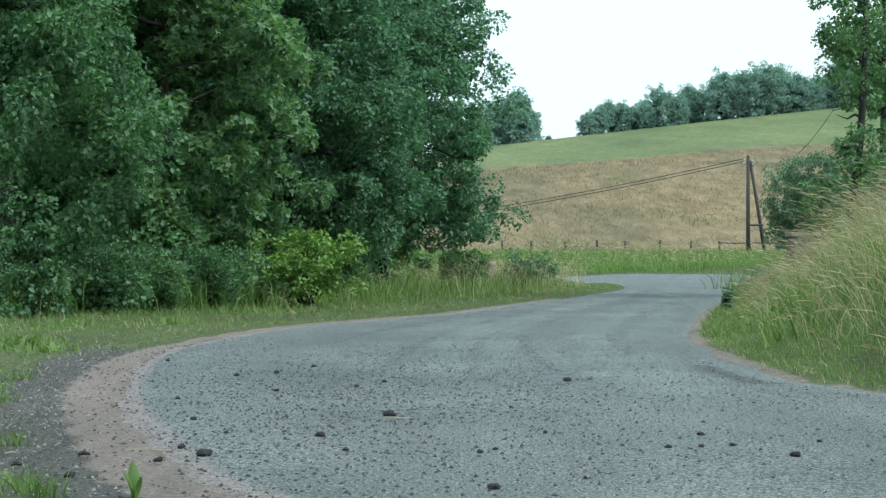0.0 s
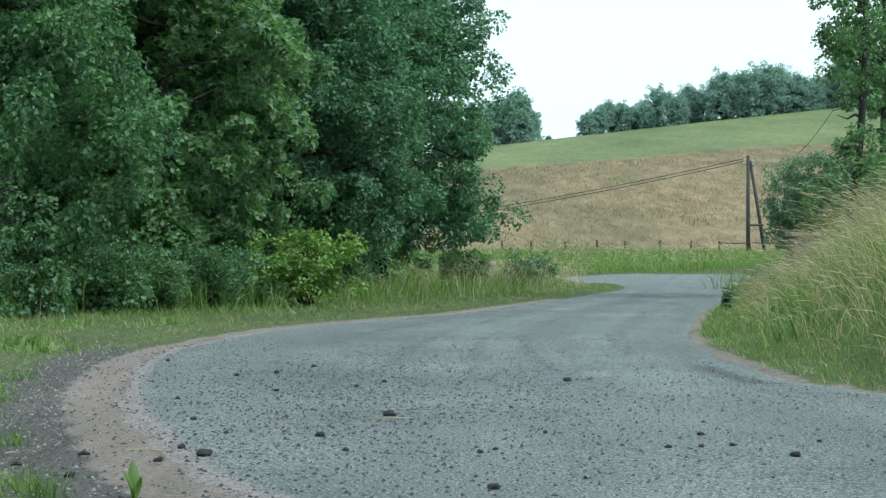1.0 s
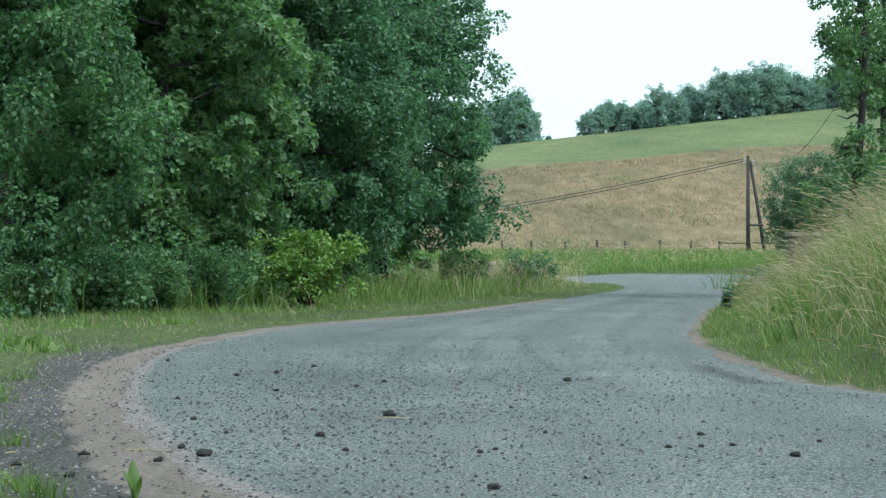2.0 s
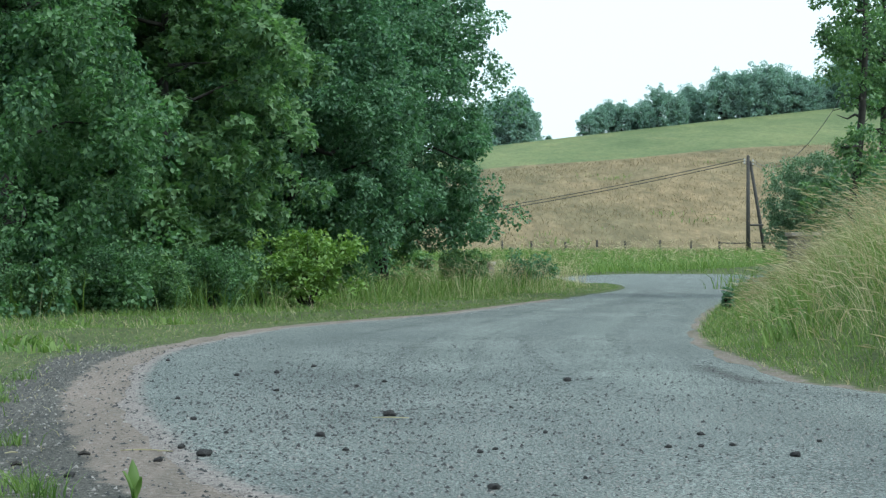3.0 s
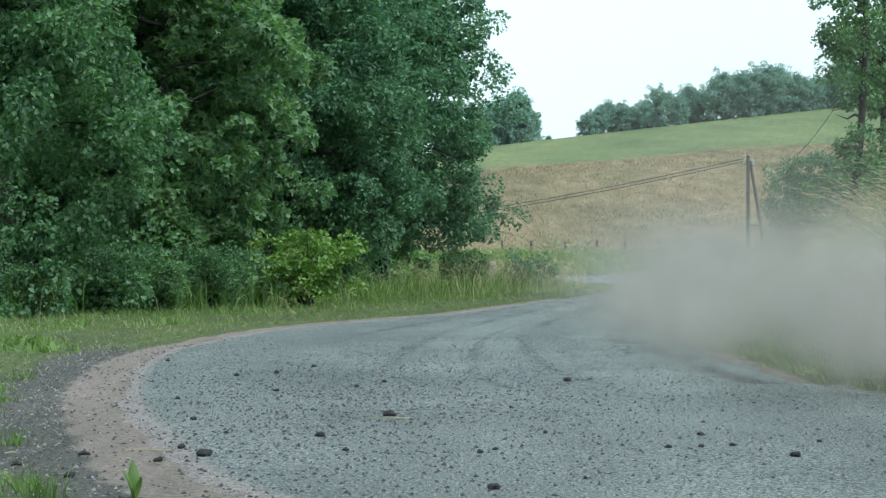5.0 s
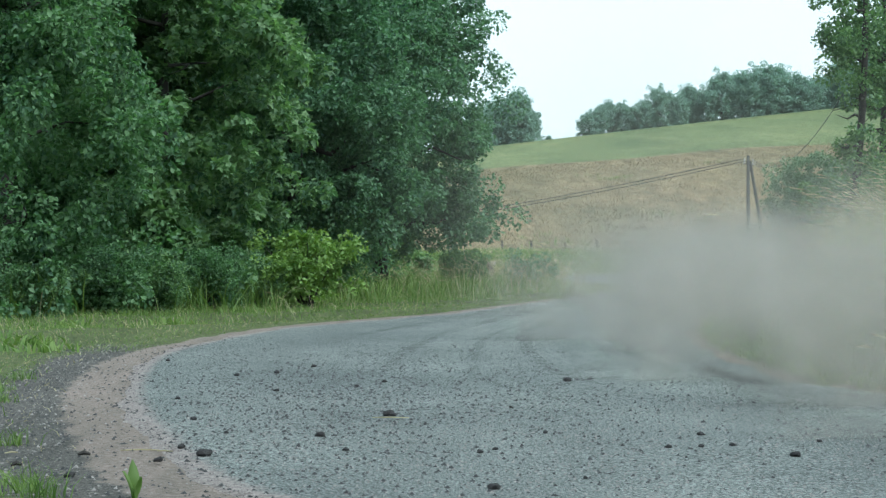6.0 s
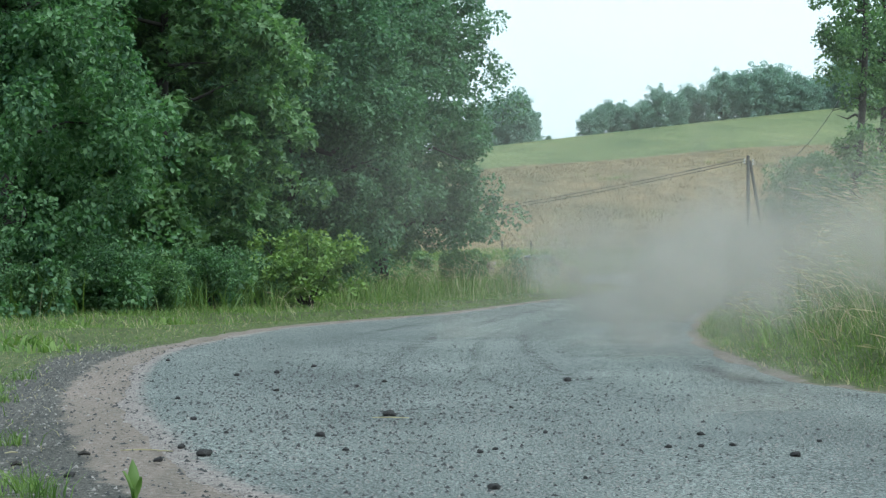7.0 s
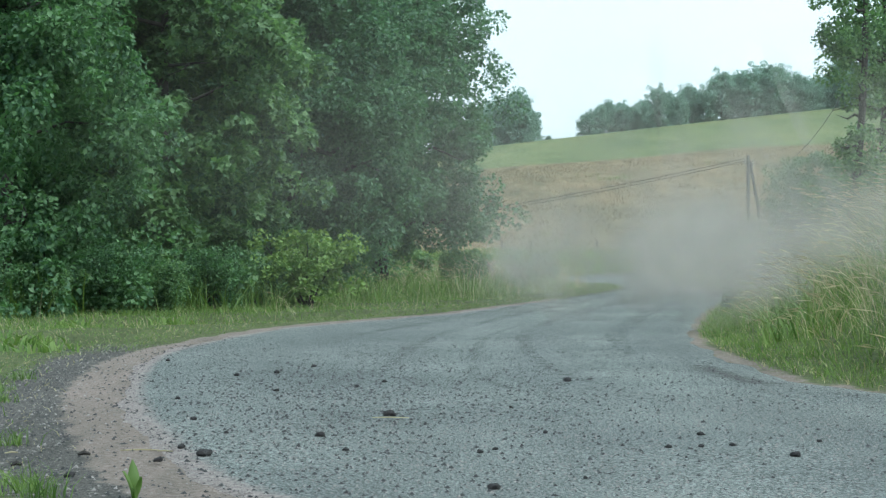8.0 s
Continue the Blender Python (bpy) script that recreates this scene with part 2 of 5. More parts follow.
# ---- ground, road ----
def make_ground_material():
    """Soil, gravel verge, sand, ripe meadow and crop, by the zones of the sheet."""
    m, n, l, p = material("ground_cover")
    zone = n.new("ShaderNodeVertexColor")
    zone.layer_name = "zone"
    sep = n.new("ShaderNodeSeparateColor")
    l.new(zone.outputs["Color"], sep.inputs["Color"])

    def layer(scale, a, b, c, squash=None):
        g = noise_of(n, l, scale, 8.0, rough=0.72, squash=squash)
        r = ramp_of(n, [(0.3, a), (0.52, b), (0.72, c)])
        l.new(g.outputs["Fac"], r.inputs["Fac"])
        return r.outputs["Color"], g.outputs["Fac"]

    soil, h0 = layer(9.0, (0.040, 0.055, 0.020), (0.082, 0.106, 0.040), (0.21, 0.185, 0.095))
    gravel, h1 = layer(38.0, (0.022, 0.022, 0.021), (0.085, 0.081, 0.075), (0.29, 0.275, 0.25))
    sand, h2 = layer(30.0, (0.12, 0.096, 0.084), (0.22, 0.182, 0.163), (0.35, 0.30, 0.275))
    meadow, h3 = layer(0.55, (0.110, 0.092, 0.052), (0.208, 0.163, 0.104), (0.30, 0.240, 0.160), (1, 0.14, 1))
    swell = noise_of(n, l, 0.05, 4.0, squash=(1, 0.3, 1))
    sw = ramp_of(n, [(0.33, (0.70, 0.77, 0.66)), (0.66, (1.20, 1.14, 1.02))])
    l.new(swell.outputs["Fac"], sw.inputs["Fac"])
    meadow = mix_of(n, l, 1.0, meadow, sw.outputs["Color"], "MULTIPLY")
    crop, h4 = layer(0.12, (0.105, 0.140, 0.066), (0.145, 0.178, 0.086), (0.20, 0.21, 0.105), (1, 0.2, 1))
    crop = mix_of(n, l, 1.0, crop, sw.outputs["Color"], "MULTIPLY")
    ragged = noise_of(n, l, 4.0, 6.0, rough=0.7)

    def blend(channel, under, over):
        a = n.new("ShaderNodeMath")
        a.operation = "MULTIPLY_ADD"
        l.new(ragged.outputs["Fac"], a.inputs[0])
        a.inputs[1].default_value = 0.9
        l.new(channel, a.inputs[2])
        r = ramp_of(n, [(0.80, (0, 0, 0)), (1.05, (1, 1, 1))])
        l.new(a.outputs[0], r.inputs["Fac"])
        return mix_of(n, l, r.outputs["Color"], under, over)

    c = blend(sep.outputs["Red"], soil, gravel)
    c = blend(sep.outputs["Green"], c, sand)
    ramp = ramp_of(n, [(0.30, (0, 0, 0)), (0.40, (1, 1, 1))])
    l.new(sep.outputs["Blue"], ramp.inputs["Fac"])
    c = mix_of(n, l, ramp.outputs["Color"], c, meadow)
    ramp = ramp_of(n, [(0.72, (0, 0, 0)), (0.78, (1, 1, 1))])
    l.new(sep.outputs["Blue"], ramp.inputs["Fac"])
    c = mix_of(n, l, ramp.outputs["Color"], c, crop)
    tuft = noise_of(n, l, 1.6, 6.0, rough=0.85, squash=(1, 0.15, 1))
    tr = ramp_of(n, [(0.35, (0.62, 0.64, 0.58)), (0.65, (1.22, 1.18, 1.12))])
    l.new(tuft.outputs["Fac"], tr.inputs["Fac"])
    c = mix_of(n, l, 0.8, c, tr.outputs["Color"], "MULTIPLY")
    l.new(c, p.inputs["Base Color"])
    p.inputs["Roughness"].default_value = 0.95
    p.inputs["Specular IOR Level"].default_value = 0.2
    bump_of(n, l, h1, 0.8, 0.025, p)
    return m


def build_ground():
    xs = np.unique(np.round(np.concatenate([np.linspace(-2500, -130, 12), np.linspace(-130, -26, 22), np.arange(-26, -6, 0.8), np.arange(-6, 7, 0.2), np.arange(7, 28, 0.7), np.linspace(28, 160, 30), np.linspace(160, 2500, 12)]), 3))
    ys = np.unique(np.round(np.concatenate([np.linspace(-300, -4, 10), np.arange(-4, 5, 0.8), np.arange(5, 40, 0.2), np.arange(40, 125, 0.6), np.arange(125, 420, 3.0), np.linspace(420, 900, 14), np.linspace(901, 4000, 8)]), 3))
    gx, gy = np.meshgrid(xs, ys)
    x, y = gx.ravel(), gy.ravel()
    z = ground_height(x, y)
    w, h = len(xs), len(ys)
    i = np.arange(w * h).reshape(h, w)
    quads = np.stack([i[:-1, :-1], i[:-1, 1:], i[1:, 1:], i[1:, :-1]], -1).reshape(-1, 4)
    me = mesh_of("ground", np.stack([x, y, z], 1), quads, make_ground_material(), True)
    p = np.stack([x, y], 1)
    d = signed(p, OUTER)
    di = signed(p, INNER)
    near = (y < 45) & (y > 3)
    band = 0.34 - 0.16 * smooth(15, 24, y)
    sand = (1 - smooth(band * 0.4, band * 1.5, d)) * (d > -1) * near
    sand = np.maximum(sand, 0.55 * (1 - smooth(0.05, 0.25, -di)) * (di < 1) * (y > 10) * (y < 60))
    gravel = (1 - smooth(0.65, 0.95, d)) * (d > -1) * (1 - smooth(17, 24, y)) * near
    edge = 280 + 0.2 * (x - 10) + 5 * np.sin(x / 17) + 3 * np.sin(x / 5.3)
    blue = 0.6 * smooth(146, 158, y) + 0.4 * smooth(edge - 6, edge + 6, y)
    col = me.color_attributes.new("zone", "FLOAT_COLOR", "POINT")
    col.data.foreach_set("color", np.stack([gravel, sand, blue, np.ones_like(x)], 1).astype(np.float32).ravel())
    return tagged(new("ground", me), "rolling ground with grass verges, ripe meadow and green crop", "ground", kind="structure")


build_ground()


def build_road():
    n, k = 520, 33

    # both edges were given point for point, so equal parameters face each other
    t = np.linspace(0, len(OUTER) - 1, n)
    a = np.stack([np.interp(t, np.arange(len(OUTER)), OUTER[:, c]) for c in (0, 1)], 1)
    b = np.stack([np.interp(t, np.arange(len(INNER)), INNER[:, c]) for c in (0, 1)], 1)
    across = (b - a) / np.hypot(*(b - a).T)[:, None]
    a = a + across * (0.05 * np.sin(a[:, 0] * 2.3 + a[:, 1] * 1.7) + 0.03 * np.sin(a[:, 1] * 4.1))[:, None]
    b = b + across * (0.05 * np.sin(b[:, 0] * 2.1 + b[:, 1] * 1.9) + 0.03 * np.sin(b[:, 1] * 4.3))[:, None]
    u = np.concatenate([[0], np.linspace(0.02, 0.98, k - 2), [1]])
    pts = a[:, None] * (1 - u[None, :, None]) + b[:, None] * u[None, :, None]
    x, y = pts[..., 0].ravel(), pts[..., 1].ravel()
    z = base_height(x, y) + np.tile(np.where((u == 0) | (u == 1), -0.03, 0.0), n) + 0.012 * wobble(x, y, 0.6)
    i = np.arange(n * k).reshape(n, k)
    quads = np.stack([i[:-1, :-1], i[:-1, 1:], i[1:, 1:], i[1:, :-1]], -1).reshape(-1, 4)
    me = mesh_of("road", np.stack([x, y, z], 1), quads[:, ::-1].copy(), ASPHALT, True)
    p = np.stack([x, y], 1)
    d_out, d_in = -signed(p, OUTER), signed(p, INNER)
    sand = (1 - smooth(-0.1, 0.42, d_out)) * (y < 40) + 0.28 * (1 - smooth(0.0, 0.3, d_in)) * (y > 9)
    broken = 0.6 * np.exp(-((d_in - 0.45) / 0.3) ** 2) * smooth(14.0, 15.5, y) * (1 - smooth(17.5, 19.5, y)) + 0.4 * np.exp(-((d_in - 0.3) / 0.25) ** 2) * smooth(11, 12, y) * (1 - smooth(14, 15, y))
    lane = np.exp(-((d_in - 1.15) / 0.35) ** 2) + 0.8 * np.exp(-((d_in - 2.6) / 0.35) ** 2)
    lane = lane * smooth(8, 14, y) * (1 - smooth(45, 60, y))
    col = me.color_attributes.new("wear", "FLOAT_COLOR", "POINT")
    col.data.foreach_set("color", np.stack([np.clip(sand, 0, 1), broken, np.clip(lane, 0, 1), np.ones_like(x)], 1).astype(np.float32).ravel())
    return tagged(new("road", me), "worn grey asphalt road, strewn with loose grit", "road", kind="structure")


build_road()


def rubber_mark():
    m, n, l, p = material("rubbed_in_rubber")
    ns = noise_of(n, l, 2.2, 5.0, rough=0.7)
    r = ramp_of(n, [(0.42, (0, 0, 0)), (0.72, (0.36, 0.36, 0.36))])
    l.new(ns.outputs["Fac"], r.inputs["Fac"])
    l.new(r.outputs["Color"], p.inputs["Alpha"])
    p.inputs["Base Color"].default_value = (0.045, 0.048, 0.05, 1)
    p.inputs["Roughness"].default_value = 0.7
    return m


RUBBED = rubber_mark()


def skid(y0, y1, off0, off1, width):
    """A dark tyre track that keeps its distance from the inner edge of the bend."""
    line = INNER[(INNER[:, 1] > y0) & (INNER[:, 1] < y1)]
    t = np.linspace(0, len(line) - 1, 60)
    c = np.stack([np.interp(t, np.arange(len(line)), line[:, k]) for k in (0, 1)], 1)
    d = np.gradient(c, axis=0)
    side = np.stack([-d[:, 1], d[:, 0]], 1) / np.hypot(*d.T)[:, None]
    c = c + side * np.linspace(off0, off1, 60)[:, None]
    w = width / 2 * np.sin(np.linspace(0.05, math.pi - 0.05, 60)) ** 0.4
    v = np.concatenate([np.column_stack([q, base_height(*q.T) + 0.012 * wobble(*q.T, 0.6) + 0.005]) for q in (c - side * w[:, None], c + side * w[:, None])])
    f = np.array([(i, i + 1, i + 61, i + 60) for i in range(59)])
    tagged(new("tyre_mark", mesh_of("tyre_mark", v, f, RUBBED, True)), "dark tyre mark rubbed into the asphalt", "tyre mark", "tyre marks on the road")


for row in ((15, 40, 1.7, 2.3, 0.16), (17, 48, 3.2, 2.9, 0.2), (20, 58, 0.9, 1.0, 0.3), (13.5, 30, 2.5, 2.4, 0.1), (30, 75, 2.0, 2.2, 0.35), (24, 52, 4.0, 3.4, 0.25)):
    skid(*row)


# ---- plants ----
def rand_unit(rng, n):
    v = rng.normal(size=(n, 3))
    return v / np.linalg.norm(v, axis=1)[:, None]


def leaf_mesh(name, centres, axis, normal, size, mat, lobes=False):
    """Folded leaves: each has a midrib, a widest place and a tip."""
    n = len(centres)
    axis = axis / np.linalg.norm(axis, axis=1)[:, None]
    side = np.cross(axis, normal)
    side /= np.linalg.norm(side, axis=1)[:, None] + 1e-9
    up = np.cross(side, axis)
    s = size[:, None]
    base = centres - axis * s * 0.5
    tip = centres + axis * s * 0.5 - up * s * 0.08
    left = centres + side * s * 0.36 + up * s * 0.12 + axis * s * 0.05
    right = centres - side * s * 0.36 + up * s * 0.12 + axis * s * 0.05
    if lobes:
        # three pointed lobes from one stalk
        wing = (axis * 0.25 + side * 0.62) * s
        gwing = (axis * 0.25 - side * 0.62) * s
        notch = centres + up * s * 0.05
        v = np.stack([base, left * 0.5 + notch * 0.5, tip, right * 0.5 + notch * 0.5, base + wing + up * s * 0.1, base + gwing + up * s * 0.1], 1).reshape(-1, 3)
        i = np.arange(n)[:, None] * 6
        f = np.concatenate([i + [0, 2, 1], i + [0, 3, 2], i + [0, 1, 4], i + [0, 5, 3]], 1).reshape(-1, 3)
        return mesh_of(name, v, f, mat)
    v = np.stack([base, left, tip, right], 1).reshape(-1, 3)
    i = np.arange(n)[:, None] * 4
    f = np.concatenate([i + [0, 2, 1], i + [0, 3, 2]], 1).reshape(-1, 3)
    return mesh_of(name, v, f, mat)


def leaves_round(rng, clumps, radii, per, size, droop=0.35):
    """Leaf places, axes and normals in clumps of uneven outline."""
    c = np.repeat(clumps, per, axis=0)
    r = np.repeat(radii, per)
    d = rand_unit(rng, len(c))
    d[:, 2] *= 0.8
    place = c + d * (r * rng.uniform(0.35, 1.0, len(c)) ** 0.6)[:, None]
    axis = d * 0.7 + rand_unit(rng, len(c)) * 0.7
    axis[:, 2] -= droop
    normal = rand_unit(rng, len(c)) * 0.7 + [0, 0, 0.9]
    return place, axis, normal, size * rng.uniform(0.6, 1.25, len(c))


CROWN = ((0, 0.15, 0.35, 0.5, 0.7, 0.85, 1.0), (0.78, 0.95, 1.0, 0.95, 0.75, 0.50, 0.12))  # height in the crown, its width there


def make_tree(seed, height, radius, low, clump_n, per, leaf, leaf_mat, label, trunk_r=0.17, lean=0.0, clump_r=0.62, name="tree", limbs_n=16, bough=0.17, lobes=False):
    """Trunk with limbs, and a crown of leaf clumps set along the limbs' reach."""
    rng = np.random.default_rng(seed)
    tree = thing(name, label, "tree")
    bend = rng.uniform(-0.25, 0.25, 2)
    top = height * 0.86

    def trunk_at(z):
        t = z / height
        return np.array([lean * t + bend[0] * math.sin(t * 4), bend[1] * math.sin(t * 3.2), z])

    zs = np.linspace(-0.3, top, 9)
    bm = tube([trunk_at(z) for z in zs], [trunk_r * (1.25 if i == 0 else 1) * (1 - 0.85 * i / 8) for i in range(9)], 9)
    ends = []
    for k in range(limbs_n):
        z0 = low + (top - low) * (k + rng.uniform(0, 0.8)) / limbs_n
        t = (z0 - low) / (height - low)
        reach = radius * float(np.interp(t, *CROWN)) * rng.uniform(0.7, 0.95)
        a = k * 2.4 + rng.uniform(-0.4, 0.4)
        p0 = trunk_at(z0)
        d = np.array([math.cos(a), math.sin(a), rng.uniform(0.05, 0.5)])
        pts = [p0 + d * reach * s + np.array([0, 0, -0.12 * reach * s * s]) + rng.normal(size=3) * 0.06 * reach * (s > 0) for s in (0, 0.3, 0.62, 0.95)]
        r0 = trunk_r * 0.42 * (1 - 0.5 * t)
        tube(pts, [r0, r0 * 0.7, r0 * 0.42, r0 * 0.15], 5, bm)
        ends += [pts[2], pts[3], (pts[1] + pts[2]) / 2]
        for _ in range(2):
            q0 = pts[1] + (pts[2] - pts[1]) * rng.uniform(0, 1)
            q1 = q0 + (rand_unit(rng, 1)[0] * [1, 1, 0.6] + d * 0.4) * reach * 0.38
            tube([q0, (q0 + q1) / 2 + rng.normal(size=3) * 0.04, q1], [r0 * 0.4, r0 * 0.25, r0 * 0.08], 4, bm)
            ends += [q1]
    part("trunk", bm, BARK, tree, smooth_shade=True)
    ends = np.array(ends)
    # boughs first, then sprays of leaves round each bough, so that dark gaps stay between them
    third = clump_n // 3
    z = low + (height - low) * rng.uniform(0, 1, third) ** 0.9
    t = (z - low) / (height - low)
    a = rng.uniform(0, math.tau, third)
    rr = radius * np.interp(t, *CROWN) * rng.uniform(0.62, 1.0, third) * (1 - 0.16 * np.sin(3 * a + seed))
    shell = np.stack([rr * np.cos(a) + lean * z / height, rr * np.sin(a), z], 1)
    boughs = np.concatenate([ends[rng.integers(0, len(ends), max(10, clump_n // 6))], shell[:max(14, clump_n // 4)]])
    n = clump_n + third
    spread = rng.normal(size=(n, 3)) * [bough * radius, bough * radius, bough * 0.95 * radius]
    own = boughs[rng.integers(0, len(boughs), n)]
    spread[:, 2] -= 0.35 * np.hypot(spread[:, 0], spread[:, 1])
    clumps = np.concatenate([own + spread, shell])
    radii = clump_r * rng.uniform(0.45, 1.2, len(clumps))
    part("crown", leaf_mesh("crown", *leaves_round(rng, clumps, radii, per, leaf), leaf_mat, lobes), None, tree)
    return tree


def make_bush(seed, width, height, clump_n, per, leaf, leaf_mat, label, name="bush", clump_r=0.22):
    rng = np.random.default_rng(seed)
    bush = thing(name, label, "bush")
    bm = bmesh.new()
    ends = []
    for k in range(11):
        a = k * 2.4
        e = np.array([math.cos(a) * width * 0.42 * rng.uniform(0.3, 1), math.sin(a) * width * 0.42 * rng.uniform(0.3, 1), height * rng.uniform(0.55, 0.95)])
        tube([(0.06 * math.cos(a), 0.06 * math.sin(a), -0.1), e * [0.45, 0.45, 0.5], e], [0.022, 0.015, 0.005], 5, bm)
        ends += [e, e * [0.7, 0.7, 0.7], e * [0.5, 0.5, 0.45]]
    part("stems", bm, BARK, bush)
    ends = np.array(ends)
    c = ends[rng.integers(0, len(ends), clump_n)] + rng.normal(size=(clump_n, 3)) * [width * 0.13, width * 0.13, height * 0.12]
    c[:, 2] = np.clip(c[:, 2], 0.12 * height, height)
    part("foliage", leaf_mesh("foliage", *leaves_round(rng, c, clump_r * rng.uniform(0.6, 1.3, clump_n), per, leaf, 0.15), leaf_mat), None, bush)
    return bush


def stand(ob, x, y, turn=0.0, sink=0.0, scale=1.0):
    ob.matrix_basis = pose(x, y, float(ground_height(x, y)[0]) - sink, 0, 0, turn) @ Matrix.Diagonal((scale, scale, scale, 1))
    return ob


EDGE = "trees at the edge of the wood"
oak = make_tree(3, 10.0, 3.4, 1.6, 520, 150, 0.125, OAK, "tall dark green oak with low boughs beside the road", 0.25, 0.0, 0.5, limbs_n=22)
tagged(stand(oak, -1.75, 58.0, 20), group=EDGE)
maple = make_tree(8, 10.0, 2.75, 0.5, 330, 100, 0.15, MAPLE, "broad maple with light green outer leaves beside the verge", 0.16, 0.0, 0.42, limbs_n=20, lobes=True)
tagged(stand(maple, -5.3, 39.0, 0), group=EDGE)
young = make_tree(15, 9.0, 2.45, 0.3, 330, 130, 0.11, YOUNG, "leafy young oak with boughs down to the grass", 0.13, 0.0, 0.4)
tagged(stand(young, -7.2, 33.5, 40), group=EDGE)


def more(ob, x, y, turn, scale=1.0):
    c = copy_thing(ob, Matrix())
    c.scale = (1, 1, 1)
    return stand(c, x, y, turn, 0.0, scale)


more(oak, -3.6, 47.0, 165, 0.92)
more(young, -4.0, 52.0, 250, 1.05)
more(maple, -8.2, 42.0, 200, 1.05)
more(oak, -6.6, 53.0, 290, 1.0)
more(young, -5.2, 62.0, 10, 1.1)
more(oak, -9.8, 50.0, 60, 1.0)
more(maple, -3.4, 70.0, 100, 1.0)
more(oak, -8.0, 68.0, 330, 1.05)
more(young, -12.0, 58.0, 77, 1.2)


# ---- grass ----
def grass_mesh(name, x, y, height, width, lean, mat, rng):
    """Bent blades of two segments."""
    n = len(x)
    z = ground_height(x, y) - 0.02
    root = np.stack([x, y, z], 1)
    a = rng.uniform(0, math.tau, n)
    side = np.stack([np.cos(a), np.sin(a), np.zeros(n)], 1) * (width / 2)[:, None]
    d = np.stack([rng.normal(size=n) * 0.42 + lean[0] * rng.uniform(0, 2, n), rng.normal(size=n) * 0.42 + lean[1], np.ones(n)], 1)
    mid = root + d * (height * 0.55)[:, None] * [0.7, 0.7, 1]
    tip = root + d * height[:, None] * [1.5, 1.5, 0.93]
    v = np.stack([root - side, root + side, mid + side * 0.75, mid - side * 0.75, tip], 1).reshape(-1, 3)
    i = np.arange(n)[:, None] * 5
    f = np.concatenate([i + [0, 1, 2], i + [0, 2, 3], i + [3, 2, 4]], 1).reshape(-1, 3)
    return mesh_of(name, v, f, mat)


def scatter(rng, n, x0, x1, y0, y1, keep):
    x, y = rng.uniform(x0, x1, n), rng.uniform(y0, y1, n)
    p = np.stack([x, y], 1)
    k = keep(signed(p, OUTER), signed(p, INNER), x, y, rng.uniform(0, 1, n))
    return x[k], y[k]


rng = np.random.default_rng(5)
# tall grass on the bank inside the bend
x, y = scatter(rng, 130000, 2.6, 13, 10.5, 62, lambda o, i, x, y, u: (i < -0.12 - 0.15 * u) & (i > -7.5) & (u < 1.1 - y / 90))
d = -signed(np.stack([x, y], 1), INNER)
h = (0.09 + 0.37 * smooth(0.3, 2.6, d)) * rng.uniform(0.55, 1.35, len(x))
bank_grass = tagged(new("bank_grass", grass_mesh("bank_grass", x, y, h, rng.uniform(0.005, 0.010, len(x)), (-0.22, -0.1), GRASS, rng)), "tall green grass leaning on the bank inside the bend", "grass", kind="stuff")
# verge on the outside of the bend
x, y = scatter(rng, 150000, -11, 6.5, 8, 78, lambda o, i, x, y, u: (o > 0.15 + 0.5 * u * (y < 30) + 0.45 * (y < 20)) & (o < 7) & (i > 0) & (u < 0.35 + y / 60))
d = signed(np.stack([x, y], 1), OUTER)
h = (0.05 + 0.09 * smooth(0.8, 3.4, d) * smooth(18, 34, y) + 0.26 * smooth(36, 54, y) * smooth(0.9, 2.6, d)) * rng.uniform(0.5, 1.35, len(x))
tagged(new("verge_grass", grass_mesh("verge_grass", x, y, h, rng.uniform(0.006, 0.014, len(x)), (0.05, 0), GRASS, rng)), "green verge grass along the outside of the bend", "grass", kind="stuff")
# dry blades among the green, short litter at the road's edge
for bounds, n, keep in (((2.6, 13, 10.5, 50), 30000, lambda o, i, x, y, u: (i < -0.05) & (i > -7.5) & (u < (0.25 + 0.75 * smooth(0.5, 1.6, -i)) * (1.0 - y / 70))), ((-9, 6, 8, 70), 13000, lambda o, i, x, y, u: (o > 0.3) & (o < 6) & (i > 0) & (u < 0.25 + y / 70))):
    x, y = scatter(rng, n, *bounds, keep)
    p = np.stack([x, y], 1)
    d = np.maximum(signed(p, OUTER), -signed(p, INNER))
    h = (0.06 + np.where(signed(p, OUTER) > 0, 0.10 + 0.18 * smooth(38, 52, y), 0.46) * smooth(0.3, 2.4, d) * smooth(12, 22, y + 8 * (x > 2))) * rng.uniform(0.5, 1.4, len(x))
    tagged(new("dry_grass", grass_mesh("dry_grass", x, y, h, rng.uniform(0.004, 0.009, len(x)), (-0.3, -0.1), DRYGRASS, rng)), "dry straw-coloured grass among the green", "grass", kind="stuff")
# rough grass beyond the far bend
x, y = scatter(rng, 60000, -6, 48, 96, 152, lambda o, i, x, y, u: (i < -0.3) & (y > 105))
h = rng.uniform(0.25, 0.7, len(x))
tagged(new("meadow_grass", grass_mesh("meadow_grass", x, y, h, rng.uniform(0.02, 0.05, len(x)), (-0.05, 0), GRASS, rng)), "rough green grass below the fence", "grass", kind="stuff")

